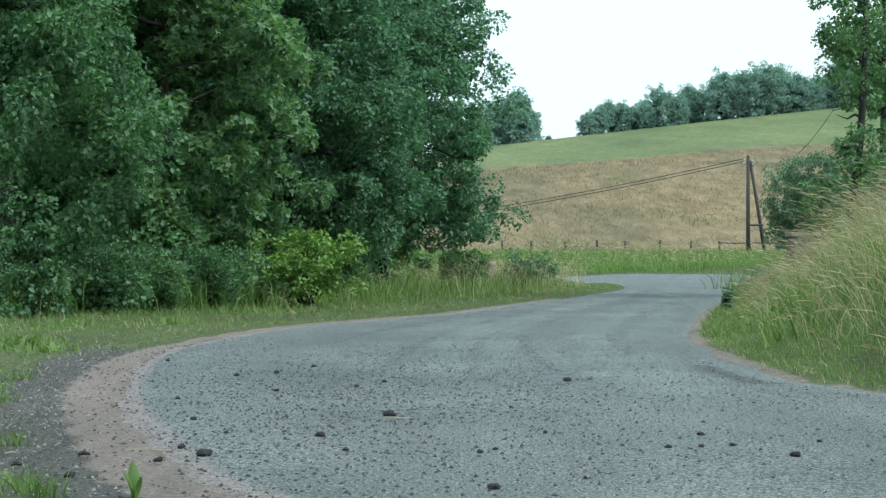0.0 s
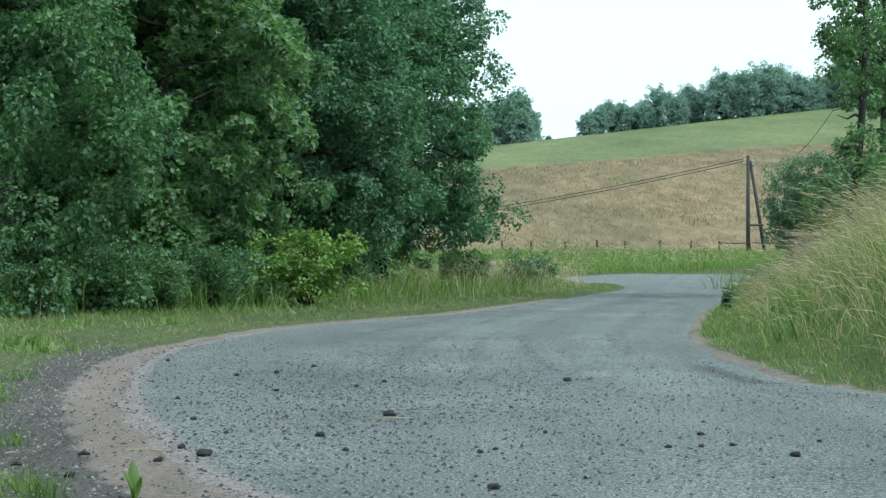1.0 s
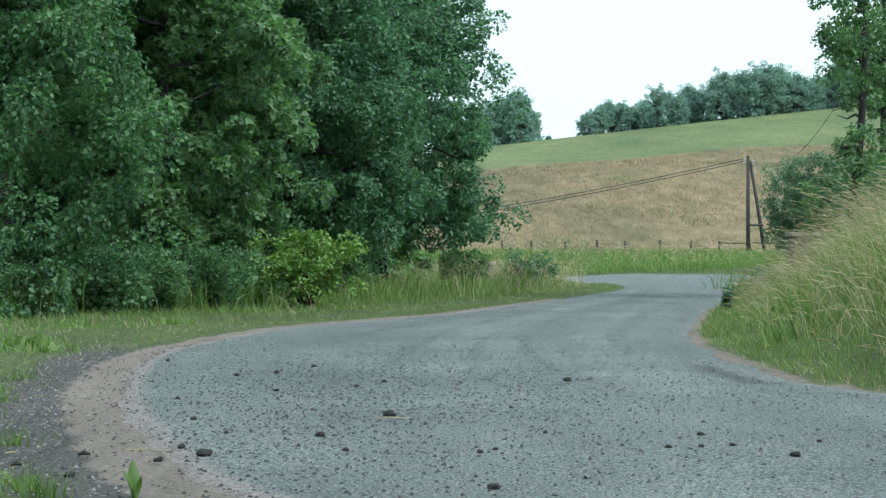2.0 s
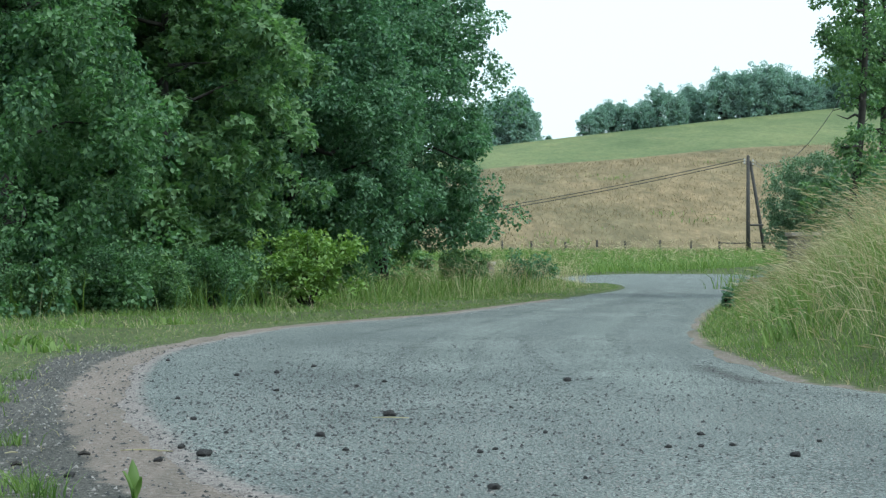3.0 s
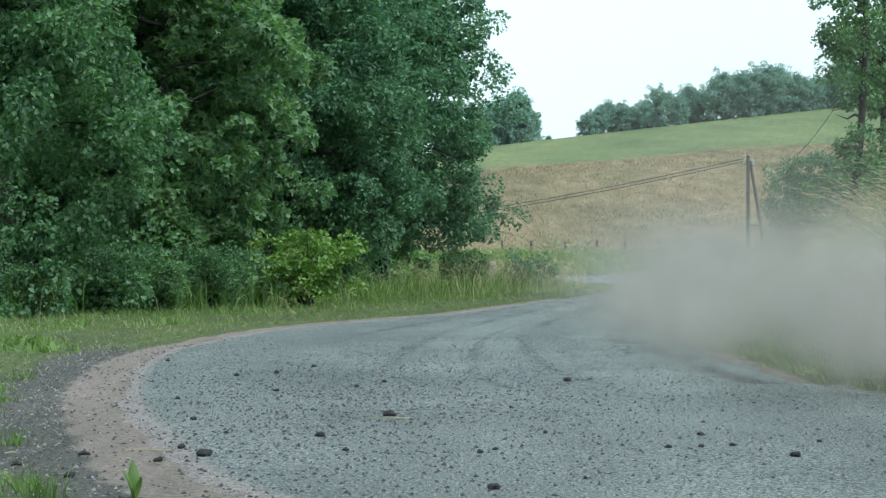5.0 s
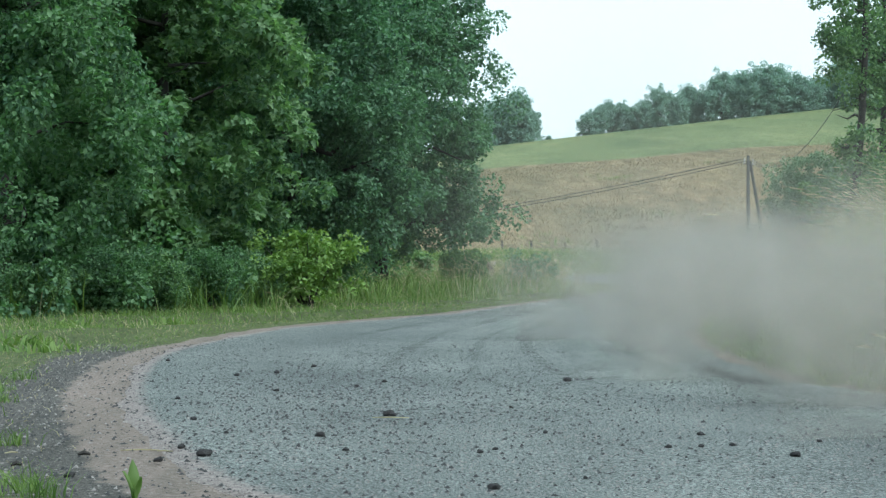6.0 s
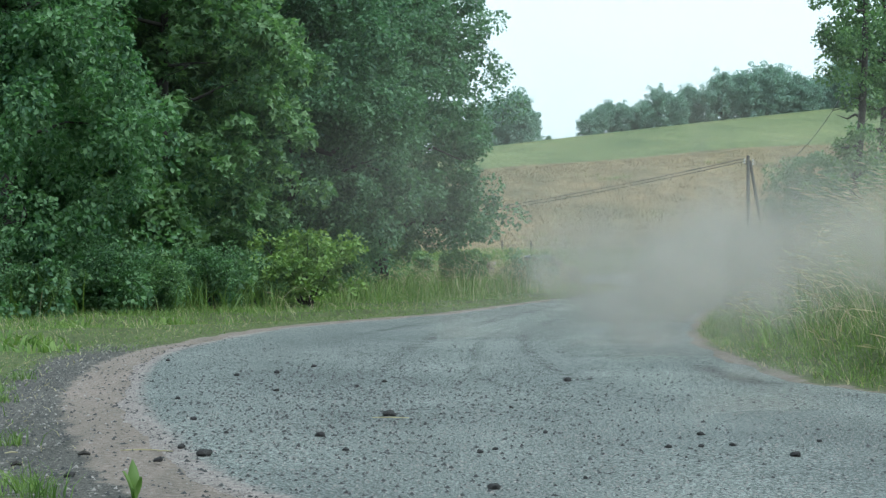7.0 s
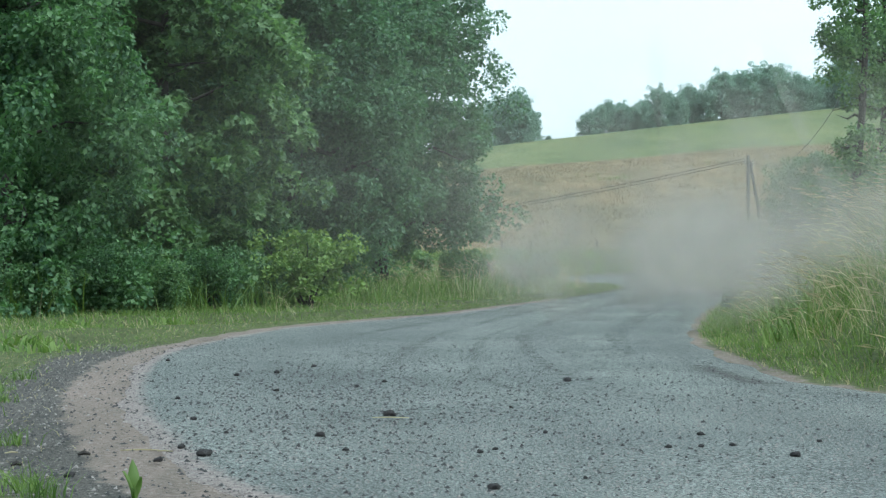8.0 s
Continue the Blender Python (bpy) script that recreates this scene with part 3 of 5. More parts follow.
# stalks of the ripe meadow, with greener weeds among them
x, y = scatter(rng, 75000, -25, 75, 154, 300, lambda o, i, x, y, u: (wobble(x, y, 0.11) + 0.8 * wobble(x, y, 0.5) > -0.9 + 1.4 * u) & (y < 277 + 0.2 * x))
tagged(new("meadow_stalks", grass_mesh("meadow_stalks", x, y, rng.uniform(0.15, 0.42, len(x)), rng.uniform(0.03, 0.07, len(x)), (-0.1, 0), MEADOW, rng)), "ripe brown meadow grass on the hillside", "grass", kind="stuff")
x, y = scatter(rng, 40000, -25, 75, 158, 265, lambda o, i, x, y, u: wobble(x + 7, y * 0.6, 0.16) + 0.6 * wobble(x, y, 0.7) > 0.78 + 0.3 * u)
tagged(new("meadow_weeds", grass_mesh("meadow_weeds", x, y, rng.uniform(0.2, 0.7, len(x)), rng.uniform(0.03, 0.08, len(x)), (-0.1, 0), GRASS, rng)), "patches of green weeds in the ripe meadow", "grass", kind="stuff")
# straw litter between the verge and the gravel
x, y = scatter(rng, 16000, -8, 1, 9, 30, lambda o, i, x, y, u: (o > 0.5) & (o < 2.3) & (u < 0.9 - 0.3 * o))
tagged(new("straw_litter", grass_mesh("straw_litter", x, y, rng.uniform(0.015, 0.05, len(x)), rng.uniform(0.005, 0.01, len(x)), (0.3, 0), DRYGRASS, rng)), "short dead straw along the gravel shoulder", "grass", kind="stuff")

for mat, n, tall, label in ((GRASS, 26000, 0.11, "short green grass at the foot of the bank"), (DRYGRASS, 12000, 0.08, "dead straw along the inside edge of the bend")):
    x, y = scatter(rng, n, 2.5, 9, 10.5, 50, lambda o, i, x, y, u: (i < -0.03 - 0.12 * u) & (i > -0.75))
    tagged(new("edge_grass", grass_mesh("edge_grass", x, y, tall * rng.uniform(0.4, 1.4, len(x)), rng.uniform(0.005, 0.01, len(x)), (-0.2, -0.1), mat, rng)), label, "grass", kind="stuff")

# ---- shrubs and trees on the other side ----
def shrubs():
    a = stand(make_bush(21, 1.9, 1.3, 120, 48, 0.095, HAZEL, "yellow-green young shrub at the edge of the verge", "shrub", 0.2), -2.55, 38.0)
    stand(make_bush(22, 1.4, 0.75, 60, 60, 0.07, OAK, "low dark bush in the tall verge grass", "shrub", 0.16), 2.45, 60.0, 0, 0, 1.35)
    low = make_bush(23, 2.4, 1.8, 130, 80, 0.09, YOUNG, "dense green undergrowth under the trees", "undergrowth", 0.3)
    tagged(stand(low, -6.9, 34.5), group="undergrowth along the wood")
    light = make_bush(24, 2.2, 1.6, 120, 80, 0.095, MAPLE, "bright green maple saplings under the trees", "undergrowth", 0.3)
    tagged(stand(light, -5.5, 37.5), group="undergrowth along the wood")
    for k, (x, y, s) in enumerate([(-8.3, 34.0, 1.1), (-4.4, 41.0, 0.9), (-3.6, 45.0, 1.1), (0.5, 57.0, 0.65), (-6.2, 40.5, 1.2), (-9.3, 38.0, 1.4), (-7.3, 31.2, 0.62), (-6.3, 31.8, 0.5), (-5.5, 33.0, 0.6), (-4.8, 34.6, 0.55), (-4.1, 36.0, 0.6), (-3.5, 37.6, 0.5)]):
        more((low, light)[k % 2], x, y, 47 * k, s)
    stand(make_bush(31, 4.2, 5.0, 420, 90, 0.12, WILLOW, "feathery grey-green willow bush beside the power pole", "bush", 0.36), 16.1, 90.0, 0, 0.1)
    t = make_tree(41, 10.5, 0.95, 0.6, 130, 80, 0.10, MAPLE, "leafy roadside tree with a dark trunk on the bank", 0.12, 0.45, 0.32, limbs_n=22)
    tagged(stand(t, 8.95, 45.0), group="trees on the bank")
    t = make_tree(42, 9.0, 1.5, 0.4, 150, 80, 0.11, MAPLE, "thin light green tree behind the tall grass", 0.12, 0.2, 0.34, limbs_n=18)
    tagged(stand(t, 10.1, 47.0, 60), group="trees on the bank")
    h = stand(make_bush(33, 2.6, 1.5, 120, 70, 0.09, MAPLE, "green brambles on top of the bank", "bush", 0.3), 8.9, 38.0)

    stand(make_bush(61, 0.4, 0.5, 34, 26, 0.06, OAK, "dark leafy weed at the foot of the bank", "weed", 0.06), 5.05, 36.0, 0, 0, 0.75)


shrubs()


def hilltop():
    label = "distant round-crowned tree on the crest of the hill"
    # the haze over the crest is painted into these trees' leaves
    kinds = [make_tree(51 + k, 10.0, 4.3, 0.0, 190, 50, 0.42, HAZYLEAF, label, 0.3, 0.0, 1.0, limbs_n=14, bough=0.2) for k in range(3)]
    spots = [(14.2, 10.5), (16.2, 7.4), (27.8, 5.1), (32.0, 6.6), (36.5, 5.2), (41.4, 8.3), (47.6, 8.0), (53.4, 9.6), (59.9, 10.6), (65.3, 9.7), (69.7, 6.4), (74.3, 7.3), (77.8, 10.5), (44.5, 6.0), (50.5, 7.6), (56.8, 9.0), (62.6, 9.8), (20.5, 1.6), (30.0, 5.6), (34.2, 6.0), (39.0, 6.4), (67.5, 7.5), (72.0, 7.0), (11.0, 10.0), (82, 11), (86, 10), (8.0, 9.0)]
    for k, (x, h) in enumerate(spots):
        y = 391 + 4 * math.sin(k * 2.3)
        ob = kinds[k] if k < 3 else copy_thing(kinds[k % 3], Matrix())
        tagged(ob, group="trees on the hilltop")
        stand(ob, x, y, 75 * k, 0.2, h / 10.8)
    # unseen trees added behind the camera darken reflections in the car's paint and glass
    for k in range(11):
        ob = copy_thing(kinds[k % 3], Matrix())
        tagged(ob, "unseen leafy tree added behind the camera for darker reflections", group="trees on the near roadside")
        stand(ob, -22 + 5.2 * k, -13 - 5 * (k % 2) - (6 if 3 < k < 6 else 0), 50 * k, 0.2, 1.05 + 0.1 * (k % 3))


hilltop()

# seed stalks: thin stems with drooping plumes
def stalk_mesh(name, x, y, height, lean, rng, plume=0.16):
    n = len(x)
    z = ground_height(x, y) - 0.02
    root = np.stack([x, y, z], 1)
    d = np.stack([rng.normal(size=n) * 0.3 + lean[0] * rng.uniform(0.2, 2.2, n), rng.normal(size=n) * 0.3 + lean[1], np.ones(n)], 1)
    h = height[:, None]
    p1 = root + d * h * [0.55, 0.55, 0.7]
    p2 = root + d * h * [1.15, 1.15, 0.98]
    droop = d * [1, 1, 0] + np.stack([np.zeros(n), np.zeros(n), rng.uniform(-0.1, 0.35, n)], 1)
    droop /= np.linalg.norm(droop, axis=1)[:, None] + 1e-6
    ln = plume * rng.uniform(0.6, 1.4, (n, 1))
    p3 = p2 + droop * ln
    a = rng.uniform(0, math.tau, n)
    s = np.stack([np.cos(a), np.sin(a), np.zeros(n)], 1)
    w = 0.003
    pm = (p2 + p3) / 2 + [0, 0, 0.005]
    fat = ln * 0.03
    v = np.stack([root - s * w, root + s * w, p1 + s * w, p1 - s * w, p2 + s * w, p2 - s * w, pm + s * fat, pm - s * fat, p3, pm + [0, 0, 1] * fat, pm - [0, 0, 1] * fat], 1).reshape(-1, 3)
    i = np.arange(n)[:, None] * 11
    f = np.concatenate([i + t for t in ([0, 1, 2], [0, 2, 3], [3, 2, 4], [3, 4, 5], [5, 4, 6], [5, 6, 7], [7, 6, 8], [4, 9, 8], [4, 8, 10])], 1).reshape(-1, 3)
    return mesh_of(name, v, f, DRYGRASS)


x, y = scatter(rng, 13000, 3.0, 12, 11, 50, lambda o, i, x, y, u: (i < -0.55 - 0.8 * u) & (i > -6.5) & (u < 1.2 - y / 60) & (wobble(x, y, 1.6) > -0.15 + 0.3 * (u - 0.5)))
tagged(new("seed_grass", stalk_mesh("seed_grass", x, y, (0.22 + 0.5 * smooth(0.5, 3.0, -signed(np.stack([x, y], 1), INNER))) * rng.uniform(0.7, 1.35, len(x)), (-0.4, -0.1), rng, 0.17)), "pale seeding grass stalks leaning over the bank", "grass", kind="stuff")
x, y = scatter(rng, 9000, -7, 6, 30, 80, lambda o, i, x, y, u: (o > 1.1) & (o < 5) & (u < 0.02 + 0.75 * smooth(38, 60, y)))
tagged(new("seed_grass", stalk_mesh("seed_grass", x, y, (0.3 + 0.25 * smooth(36, 52, y)) * rng.uniform(0.8, 1.6, len(x)), (-0.1, 0.0), rng, 0.2)), "pale seeding grass standing in the verge", "grass", kind="stuff")
x, y = scatter(rng, 2500, 0, 46, 106, 150, lambda o, i, x, y, u: (i < -0.5) & (y > 106))
tagged(new("seed_grass", stalk_mesh("seed_grass", x, y, rng.uniform(0.6, 1.2, len(x)), (-0.1, 0.0), rng, 0.4)), "pale seeding grass in the far meadow", "grass", kind="stuff")

# ---- pole, wires, fence, masonry ----
WOOD = plain("weathered_wood", (0.055, 0.050, 0.046), 0.85, vary=0.4, scale=14, bump=0.01)
WIRE = plain("dark_wire", (0.05, 0.05, 0.055), 0.5, 0.6)
CERAMIC = plain("insulator", (0.45, 0.44, 0.42), 0.25)
STONEWALL = plain("old_masonry", (0.20, 0.165, 0.14), 0.9, vary=0.35, scale=7, bump=0.02)
CONCRETE = plain("weathered_concrete", (0.36, 0.31, 0.265), 0.9, vary=0.25, scale=9, bump=0.01)


def build_pole():
    x, y = 22.5, 150.0
    z = float(ground_height(x, y)[0])
    pole = thing("power_pole", "weathered wooden power pole with a leaning brace", "pole", m=pose(x, y, z))
    part("mast", tube([(0, 0, -0.5), (0, 0, 3.5), (0, 0, 7.2)], [0.17, 0.15, 0.12], 10), WOOD, pole, smooth_shade=True)
    part("brace", tube([(1.35, 0.25, -0.5), (0.75, 0.2, 3.4), (0.16, 0.16, 6.9)], [0.15, 0.13, 0.11], 10), WOOD, pole, smooth_shade=True)
    part("strut", tube([(-0.05, 0.1, 2.15), (1.15, 0.15, 2.15)], [0.075, 0.075], 8), WOOD, pole)
    part("cap", tube([(0, 0, 7.2), (0, 0, 7.32)], [0.15, 0.03], 10), WOOD, pole)
    for k, (dx, dz) in enumerate([(-0.28, 6.75), (0.34, 6.9), (-0.28, 6.95), (0.34, 6.65)]):
        arm = part("insulator", tube([(0, -0.08, dz - 0.1), (dx, -0.08, dz - 0.1), (dx, -0.08, dz)], [0.02, 0.02, 0.02], 6), WIRE, pole)
        part("bell", tube([(dx, -0.08, dz - 0.06), (dx, -0.08, dz + 0.02), (dx, -0.08, dz + 0.1)], [0.07, 0.06, 0.03], 8), CERAMIC, arm, "pale ceramic insulator")
    return Vector((x, y, z))


def wire(a, b, sag, r):
    pts = [Vector(a).lerp(Vector(b), t) - Vector((0, 0, sag * 4 * t * (1 - t))) for t in np.linspace(0, 1, 25)]
    ob = part("overhead_wire", tube(pts, [r] * 25, 5), WIRE)
    return tagged(ob, "thin dark overhead wire hung from the pole", "wire", "overhead wires")


foot = build_pole()
wire(foot + Vector((-0.28, -0.08, 6.85)), (-9.0, 196, 3.4), 0.5, 0.028)
wire(foot + Vector((-0.28, -0.08, 7.05)), (-9.0, 196, 3.7), 0.5, 0.028)
wire(foot + Vector((0.34, -0.08, 7.0)), (14.0, 58, 10.8), 3.0, 0.016)
wire(foot + Vector((0.34, -0.08, 6.75)), (16.0, 60, 9.8), 3.0, 0.018)


def build_fence():
    fence = thing("pasture_fence", "weathered post and rail fence at the foot of the meadow", "fence")
    rng = np.random.default_rng(77)
    last = None
    for k in range(14):
        x = 4.5 + 2.45 * k + rng.uniform(-0.2, 0.2)
        y = 158 + 0.1 * k
        z = float(ground_height(x, y)[0])
        h = rng.uniform(0.85, 1.05)
        part("post", tube([(x, y, z - 0.3), (x + rng.uniform(-0.06, 0.06), y, z + h)], [0.09, 0.08], 7), WOOD, fence)
        if last is not None and k > 7:
            for q in (0.8,):
                part("rail", tube([(last[0], last[1] - 0.09, last[2] + q), ((last[0] + x) / 2, y - 0.09, (last[2] + z) / 2 + q - 0.04), (x, y - 0.09, z + q)], [0.045, 0.045, 0.045], 6), WOOD, fence)
        last = (x, y, z)


build_fence()


def pier(x, y, w, d, h, turn, label):
    z = float(ground_height(x, y)[0])
    ob = thing("masonry_pier", label, "wall", m=pose(x, y, z, 0, 0, turn))
    part("pier_body", box(bmesh.new(), -w / 2, w / 2, -d / 2, d / 2, -0.3, h - 0.1, 0.02), STONEWALL, ob)
    part("coping", box(bmesh.new(), -w / 2 - 0.05, w / 2 + 0.05, -d / 2 - 0.05, d / 2 + 0.05, h - 0.1, h, 0.02), CONCRETE, ob, "weathered concrete coping")


pier(9.05, 51.0, 0.72, 0.5, 0.95, 8, "low masonry pier with a concrete coping in the grass")
pier(1.35, 66.0, 0.5, 0.5, 0.75, -20, "small old masonry pier beside the verge")

# ---- stones and grit ----
STONE = plain("dark_stone", (0.028, 0.026, 0.026), 0.9, vary=0.4, scale=30, bump=0.01)
STONES = [(-0.32, 12.21, 0.068), (0.95, 15.52, 0.06), (-0.66, 10.84, 0.048), (-1.15, 9.75, 0.065), (-1.30, 10.12, 0.042), (-1.33, 9.51, 0.04), (1.39, 10.98, 0.037),
          (1.71, 9.86, 0.049), (0.21, 8.43, 0.047), (-1.67, 16.47, 0.046), (-1.37, 16.79, 0.047), (-1.12, 17.64, 0.044), (-2.51, 18.57, 0.041), (-1.19, 14.55, 0.036),
          (-1.46, 11.92, 0.036), (-1.17, 10.98, 0.027), (-0.48, 10.06, 0.028), (0.56, 11.09, 0.028), (0.18, 10.01, 0.033), (0.26, 10.18, 0.025), (-1.63, 8.89, 0.049),
          (-0.64, 15.05, 0.033), (-0.45, 15.59, 0.035), (-1.79, 13.75, 0.034), (1.14, 10.30, 0.032), (1.31, 10.33, 0.029), (1.48, 10.39, 0.029), (1.96, 10.58, 0.026), (0.62, 8.86, 0.022), (0.43, 12.84, 0.025)]


def lump(seed):
    r = np.random.default_rng(seed)
    bm = bmesh.new()
    bmesh.ops.create_icosphere(bm, subdivisions=2, radius=0.5)
    for v in bm.verts:
        k = 1 + 0.55 * noise.noise(v.co * 1.9 + Vector((seed * 3.1, 0, 0))) + 0.12 * noise.noise(v.co * 6 + Vector((0, seed, 0)))
        v.co = Vector((v.co.x * 1.15, v.co.y * 0.95, v.co.z * 0.72)) * k
        v.co.z = max(v.co.z, -0.22)
    me = bpy.data.meshes.new("stone")
    bm.to_mesh(me)
    bm.free()
    me.materials.append(STONE)
    return me


LUMPS = [lump(k + 1) for k in range(6)]
for k, (x, y, s) in enumerate(STONES):
    z = float(base_height(x, y)) + 0.012 * float(wobble(x, y, 0.6))
    st = new("stone", LUMPS[k % 6])
    st.matrix_basis = pose(x, y, z + 0.2 * s, 0, 0, 67 * k) @ Matrix.Diagonal((s, s, s, 1))
    tagged(st, "dark angular stone lying loose on the asphalt", "stone", "loose stones on the road")


def grit(name, n, x0, x1, y0, y1, keep, small, large, label, mat):
    r = np.random.default_rng(91 + n)
    x, y = scatter(r, n, x0, x1, y0, y1, keep)
    z = np.maximum(ground_height(x, y), base_height(x, y) + 0.012 * wobble(x, y, 0.6))
    m = len(x)
    s = (small + (large - small) * r.uniform(0, 1, m) ** 4)[:, None]
    c = np.stack([x, y, z], 1)
    dirs = np.array([(1, 0, 0), (0, 1, 0), (-1, 0, 0), (0, -1, 0), (0.2, 0.1, 0.8)])
    a = r.uniform(0, math.tau, m)
    v = []
    for d in dirs:
        q = np.stack([d[0] * np.cos(a) - d[1] * np.sin(a), d[0] * np.sin(a) + d[1] * np.cos(a), np.full(m, d[2])], 1)
        v.append(c + q * s * 0.5 * r.uniform(0.6, 1.3, (m, 1)))
    v = np.stack(v, 1).reshape(-1, 3)
    i = np.arange(m)[:, None] * 5
    f = np.concatenate([i + [k, (k + 1) % 4, 4] for k in range(4)], 1).reshape(-1, 3)
    return tagged(new(name, mesh_of(name, v, f, mat)), label, "grit", kind="stuff")


GRITMAT = plain("grit", (0.04, 0.039, 0.04), 0.9, vary=0.5, scale=25)
PALE = plain("pale_gravel", (0.24, 0.22, 0.205), 0.9, vary=0.5, scale=25)
grit("grit", 105000, -3, 5, 7.5, 24, lambda o, i, x, y, u: (o < -0.05) & (i > 0.3) & (u < np.exp(-((x + 0.7) / 1.3) ** 2) * np.exp(-((y - 13) / 5) ** 2) * 0.55 + 0.12), 0.007, 0.031, "dark loose grit thrown over the asphalt", GRITMAT)
grit("pale_grit", 60000, -3, 5, 7.5, 15, lambda o, i, x, y, u: (o < -0.05) & (i > 0.1) & (u < 1.25 - y / 13), 0.006, 0.018, "pale stone chips worn out of the asphalt", PALE)
on_shoulder = lambda o, i, x, y, u: (o > -0.12) & (o < 0.95) & (u < 0.9 - 0.4 * (o < 0.35))
grit("gravel", 30000, -4.2, 0.5, 7, 22, on_shoulder, 0.006, 0.03, "dark gravel on the road shoulder", GRITMAT)
grit("gravel", 14000, -4.2, 0.5, 7, 22, on_shoulder, 0.006, 0.028, "pale gravel on the road shoulder", PALE)


def tufts(name, spots, spread, n, height, width, label):
    """Tufts of thin blades round a few spots."""
    r = np.random.default_rng(len(spots) * 7 + n)
    c = np.repeat(np.array(spots), n, axis=0)
    x, y = (c + r.normal(size=c.shape) * spread).T
    return tagged(new(name, grass_mesh(name, x, y, height * r.uniform(0.4, 1.2, len(x)), width * r.uniform(0.6, 1.4, len(x)), (0, 0), GRASS, r)), label, "grass", kind="stuff")


tufts("grass_tufts", [(-1.70, 8.35), (-1.80, 8.6), (-1.62, 8.15), (-2.2, 10.4), (-2.75, 12.2), (-3.2, 14.6), (-3.3, 16.0), (-2.9, 13.3)], 0.06, 70, 0.13, 0.006, "tufts of green grass on the gravel shoulder")
tufts("broad_weeds", [(-4.6, 22.5), (-5.3, 23.5), (-4.1, 20.5), (-6.3, 27.0), (-5.0, 27.5), (-6.8, 29.5), (-3.9, 29.0)], 0.18, 60, 0.16, 0.045, "low broad-leaved weeds in the short verge grass")
tufts("tall_weeds", [(-3.4, 36.5), (-4.3, 35.5), (-5.6, 33.5), (-1.6, 40.5), (-0.6, 45.0), (0.6, 48.5), (-6.6, 31.8), (2.0, 55.0), (8.55, 59.0)], 0.35, 90, 0.75, 0.022, "tall weeds before the undergrowth")
tufts("bank_weeds", [(3.7, 21.0), (4.3, 24.5), (4.9, 18.5), (5.4, 22.0), (5.2, 28.0), (6.2, 26.0), (4.2, 16.2), (6.4, 20.0)], 0.25, 80, 0.45, 0.03, "broad green weeds among the bank's grass")
leafy = thing("weed", "broad-leaved green weed on the gravel shoulder", "plant", m=pose(-1.23, 8.12, float(ground_height(-1.23, 8.12)[0])))
for k, (a, h, w) in enumerate([(0.3, 0.15, 0.024), (1.9, 0.11, 0.02), (4.0, 0.09, 0.018)]):
    bm = bmesh.new()
    side = Vector((math.cos(a), math.sin(a), 0))
    out = Vector((-math.sin(a), math.cos(a), 0))
    vs = [[bm.verts.new(out * (0.35 * h * q * q) + Vector((0, 0, h * q)) + side * (w * ww * e) + out * (0.012 * abs(e))) for e in (-1, 0, 1)] for q, ww in ((0, 0.1), (0.3, 0.8), (0.55, 1.0), (0.8, 0.65), (1.0, 0.05))]
    for q0, q1 in zip(vs, vs[1:]):
        for i in (0, 1):
            bm.faces.new((q0[i], q0[i + 1], q1[i + 1], q1[i]))
    part("leaf", bm, GRASS, leafy, smooth_shade=True)

# loose straws and bits of bark dropped on the shoulder and the road
for x, y, length, turn, mat in ((-1.49, 10.0, 0.19, 4, DRYGRASS), (-0.31, 12.05, 0.22, -6, DRYGRASS), (-1.72, 9.75, 0.06, 15, BARK), (-1.36, 9.95, 0.08, -12, DRYGRASS), (-2.1, 9.9, 0.07, 40, DRYGRASS), (-2.0, 8.9, 0.10, 65, DRYGRASS), (-1.95, 9.3, 0.05, 20, BARK)):
    z = max(float(ground_height(x, y)[0]), float(base_height(x, y)) + 0.012 * float(wobble(x, y, 0.6)))
    dx, dy = length / 2 * math.cos(radians(turn)), length / 2 * math.sin(radians(turn))
    r = 0.004 if mat is DRYGRASS else 0.012
    straw = part("straw" if mat is DRYGRASS else "bark_chip", tube([(-dx, -dy, r * 0.8), (0, 0, r * 1.6), (dx, dy, r * 0.8)], [r * 0.6, r, r * 0.5], 5), mat)
    straw.location = (x, y, z)
    tagged(straw, "dry yellow straw lying on the gravel and asphalt" if mat is DRYGRASS else "small dark bark chip lying on the gravel", "straw" if mat is DRYGRASS else "bark")

# ---- the car ----
PAINT = plain("black_paint", (0.008, 0.012, 0.011), 0.16, 0.0, 0.2, 3.0)
PAINT.node_tree.nodes["Principled BSDF"].inputs["Specular IOR Level"].default_value = 0.28
ROOFPAINT = plain("polished_black_roof", (0.010, 0.013, 0.013), 0.12, 0.0, 0.2, 3.0, coat=1.0)
ROOFPAINT.node_tree.nodes["Principled BSDF"].inputs["Coat IOR"].default_value = 2.2
TRIM = plain("black_plastic", (0.011, 0.011, 0.012), 0.6)
RUBBER = plain("tyre_rubber", (0.022, 0.021, 0.021), 0.85, vary=0.3, scale=20)
RIM = plain("alloy_rim", (0.32, 0.32, 0.32), 0.4, 0.8)
CHROME = plain("dull_chrome", (0.55, 0.56, 0.57), 0.25, 1.0, 0.05)
REDLENS = plain("red_lens", (0.13, 0.008, 0.010), 0.15)
WHITE = plain("white_plate", (0.72, 0.74, 0.76), 0.4, vary=0.05)
SMOKED = plain("smoked_lens", (0.16, 0.16, 0.165), 0.2)
STEEL = plain("dull_steel", (0.12, 0.12, 0.12), 0.5, 0.8)
PLATEBAR = plain("plate_grey", (0.30, 0.31, 0.33), 0.5)
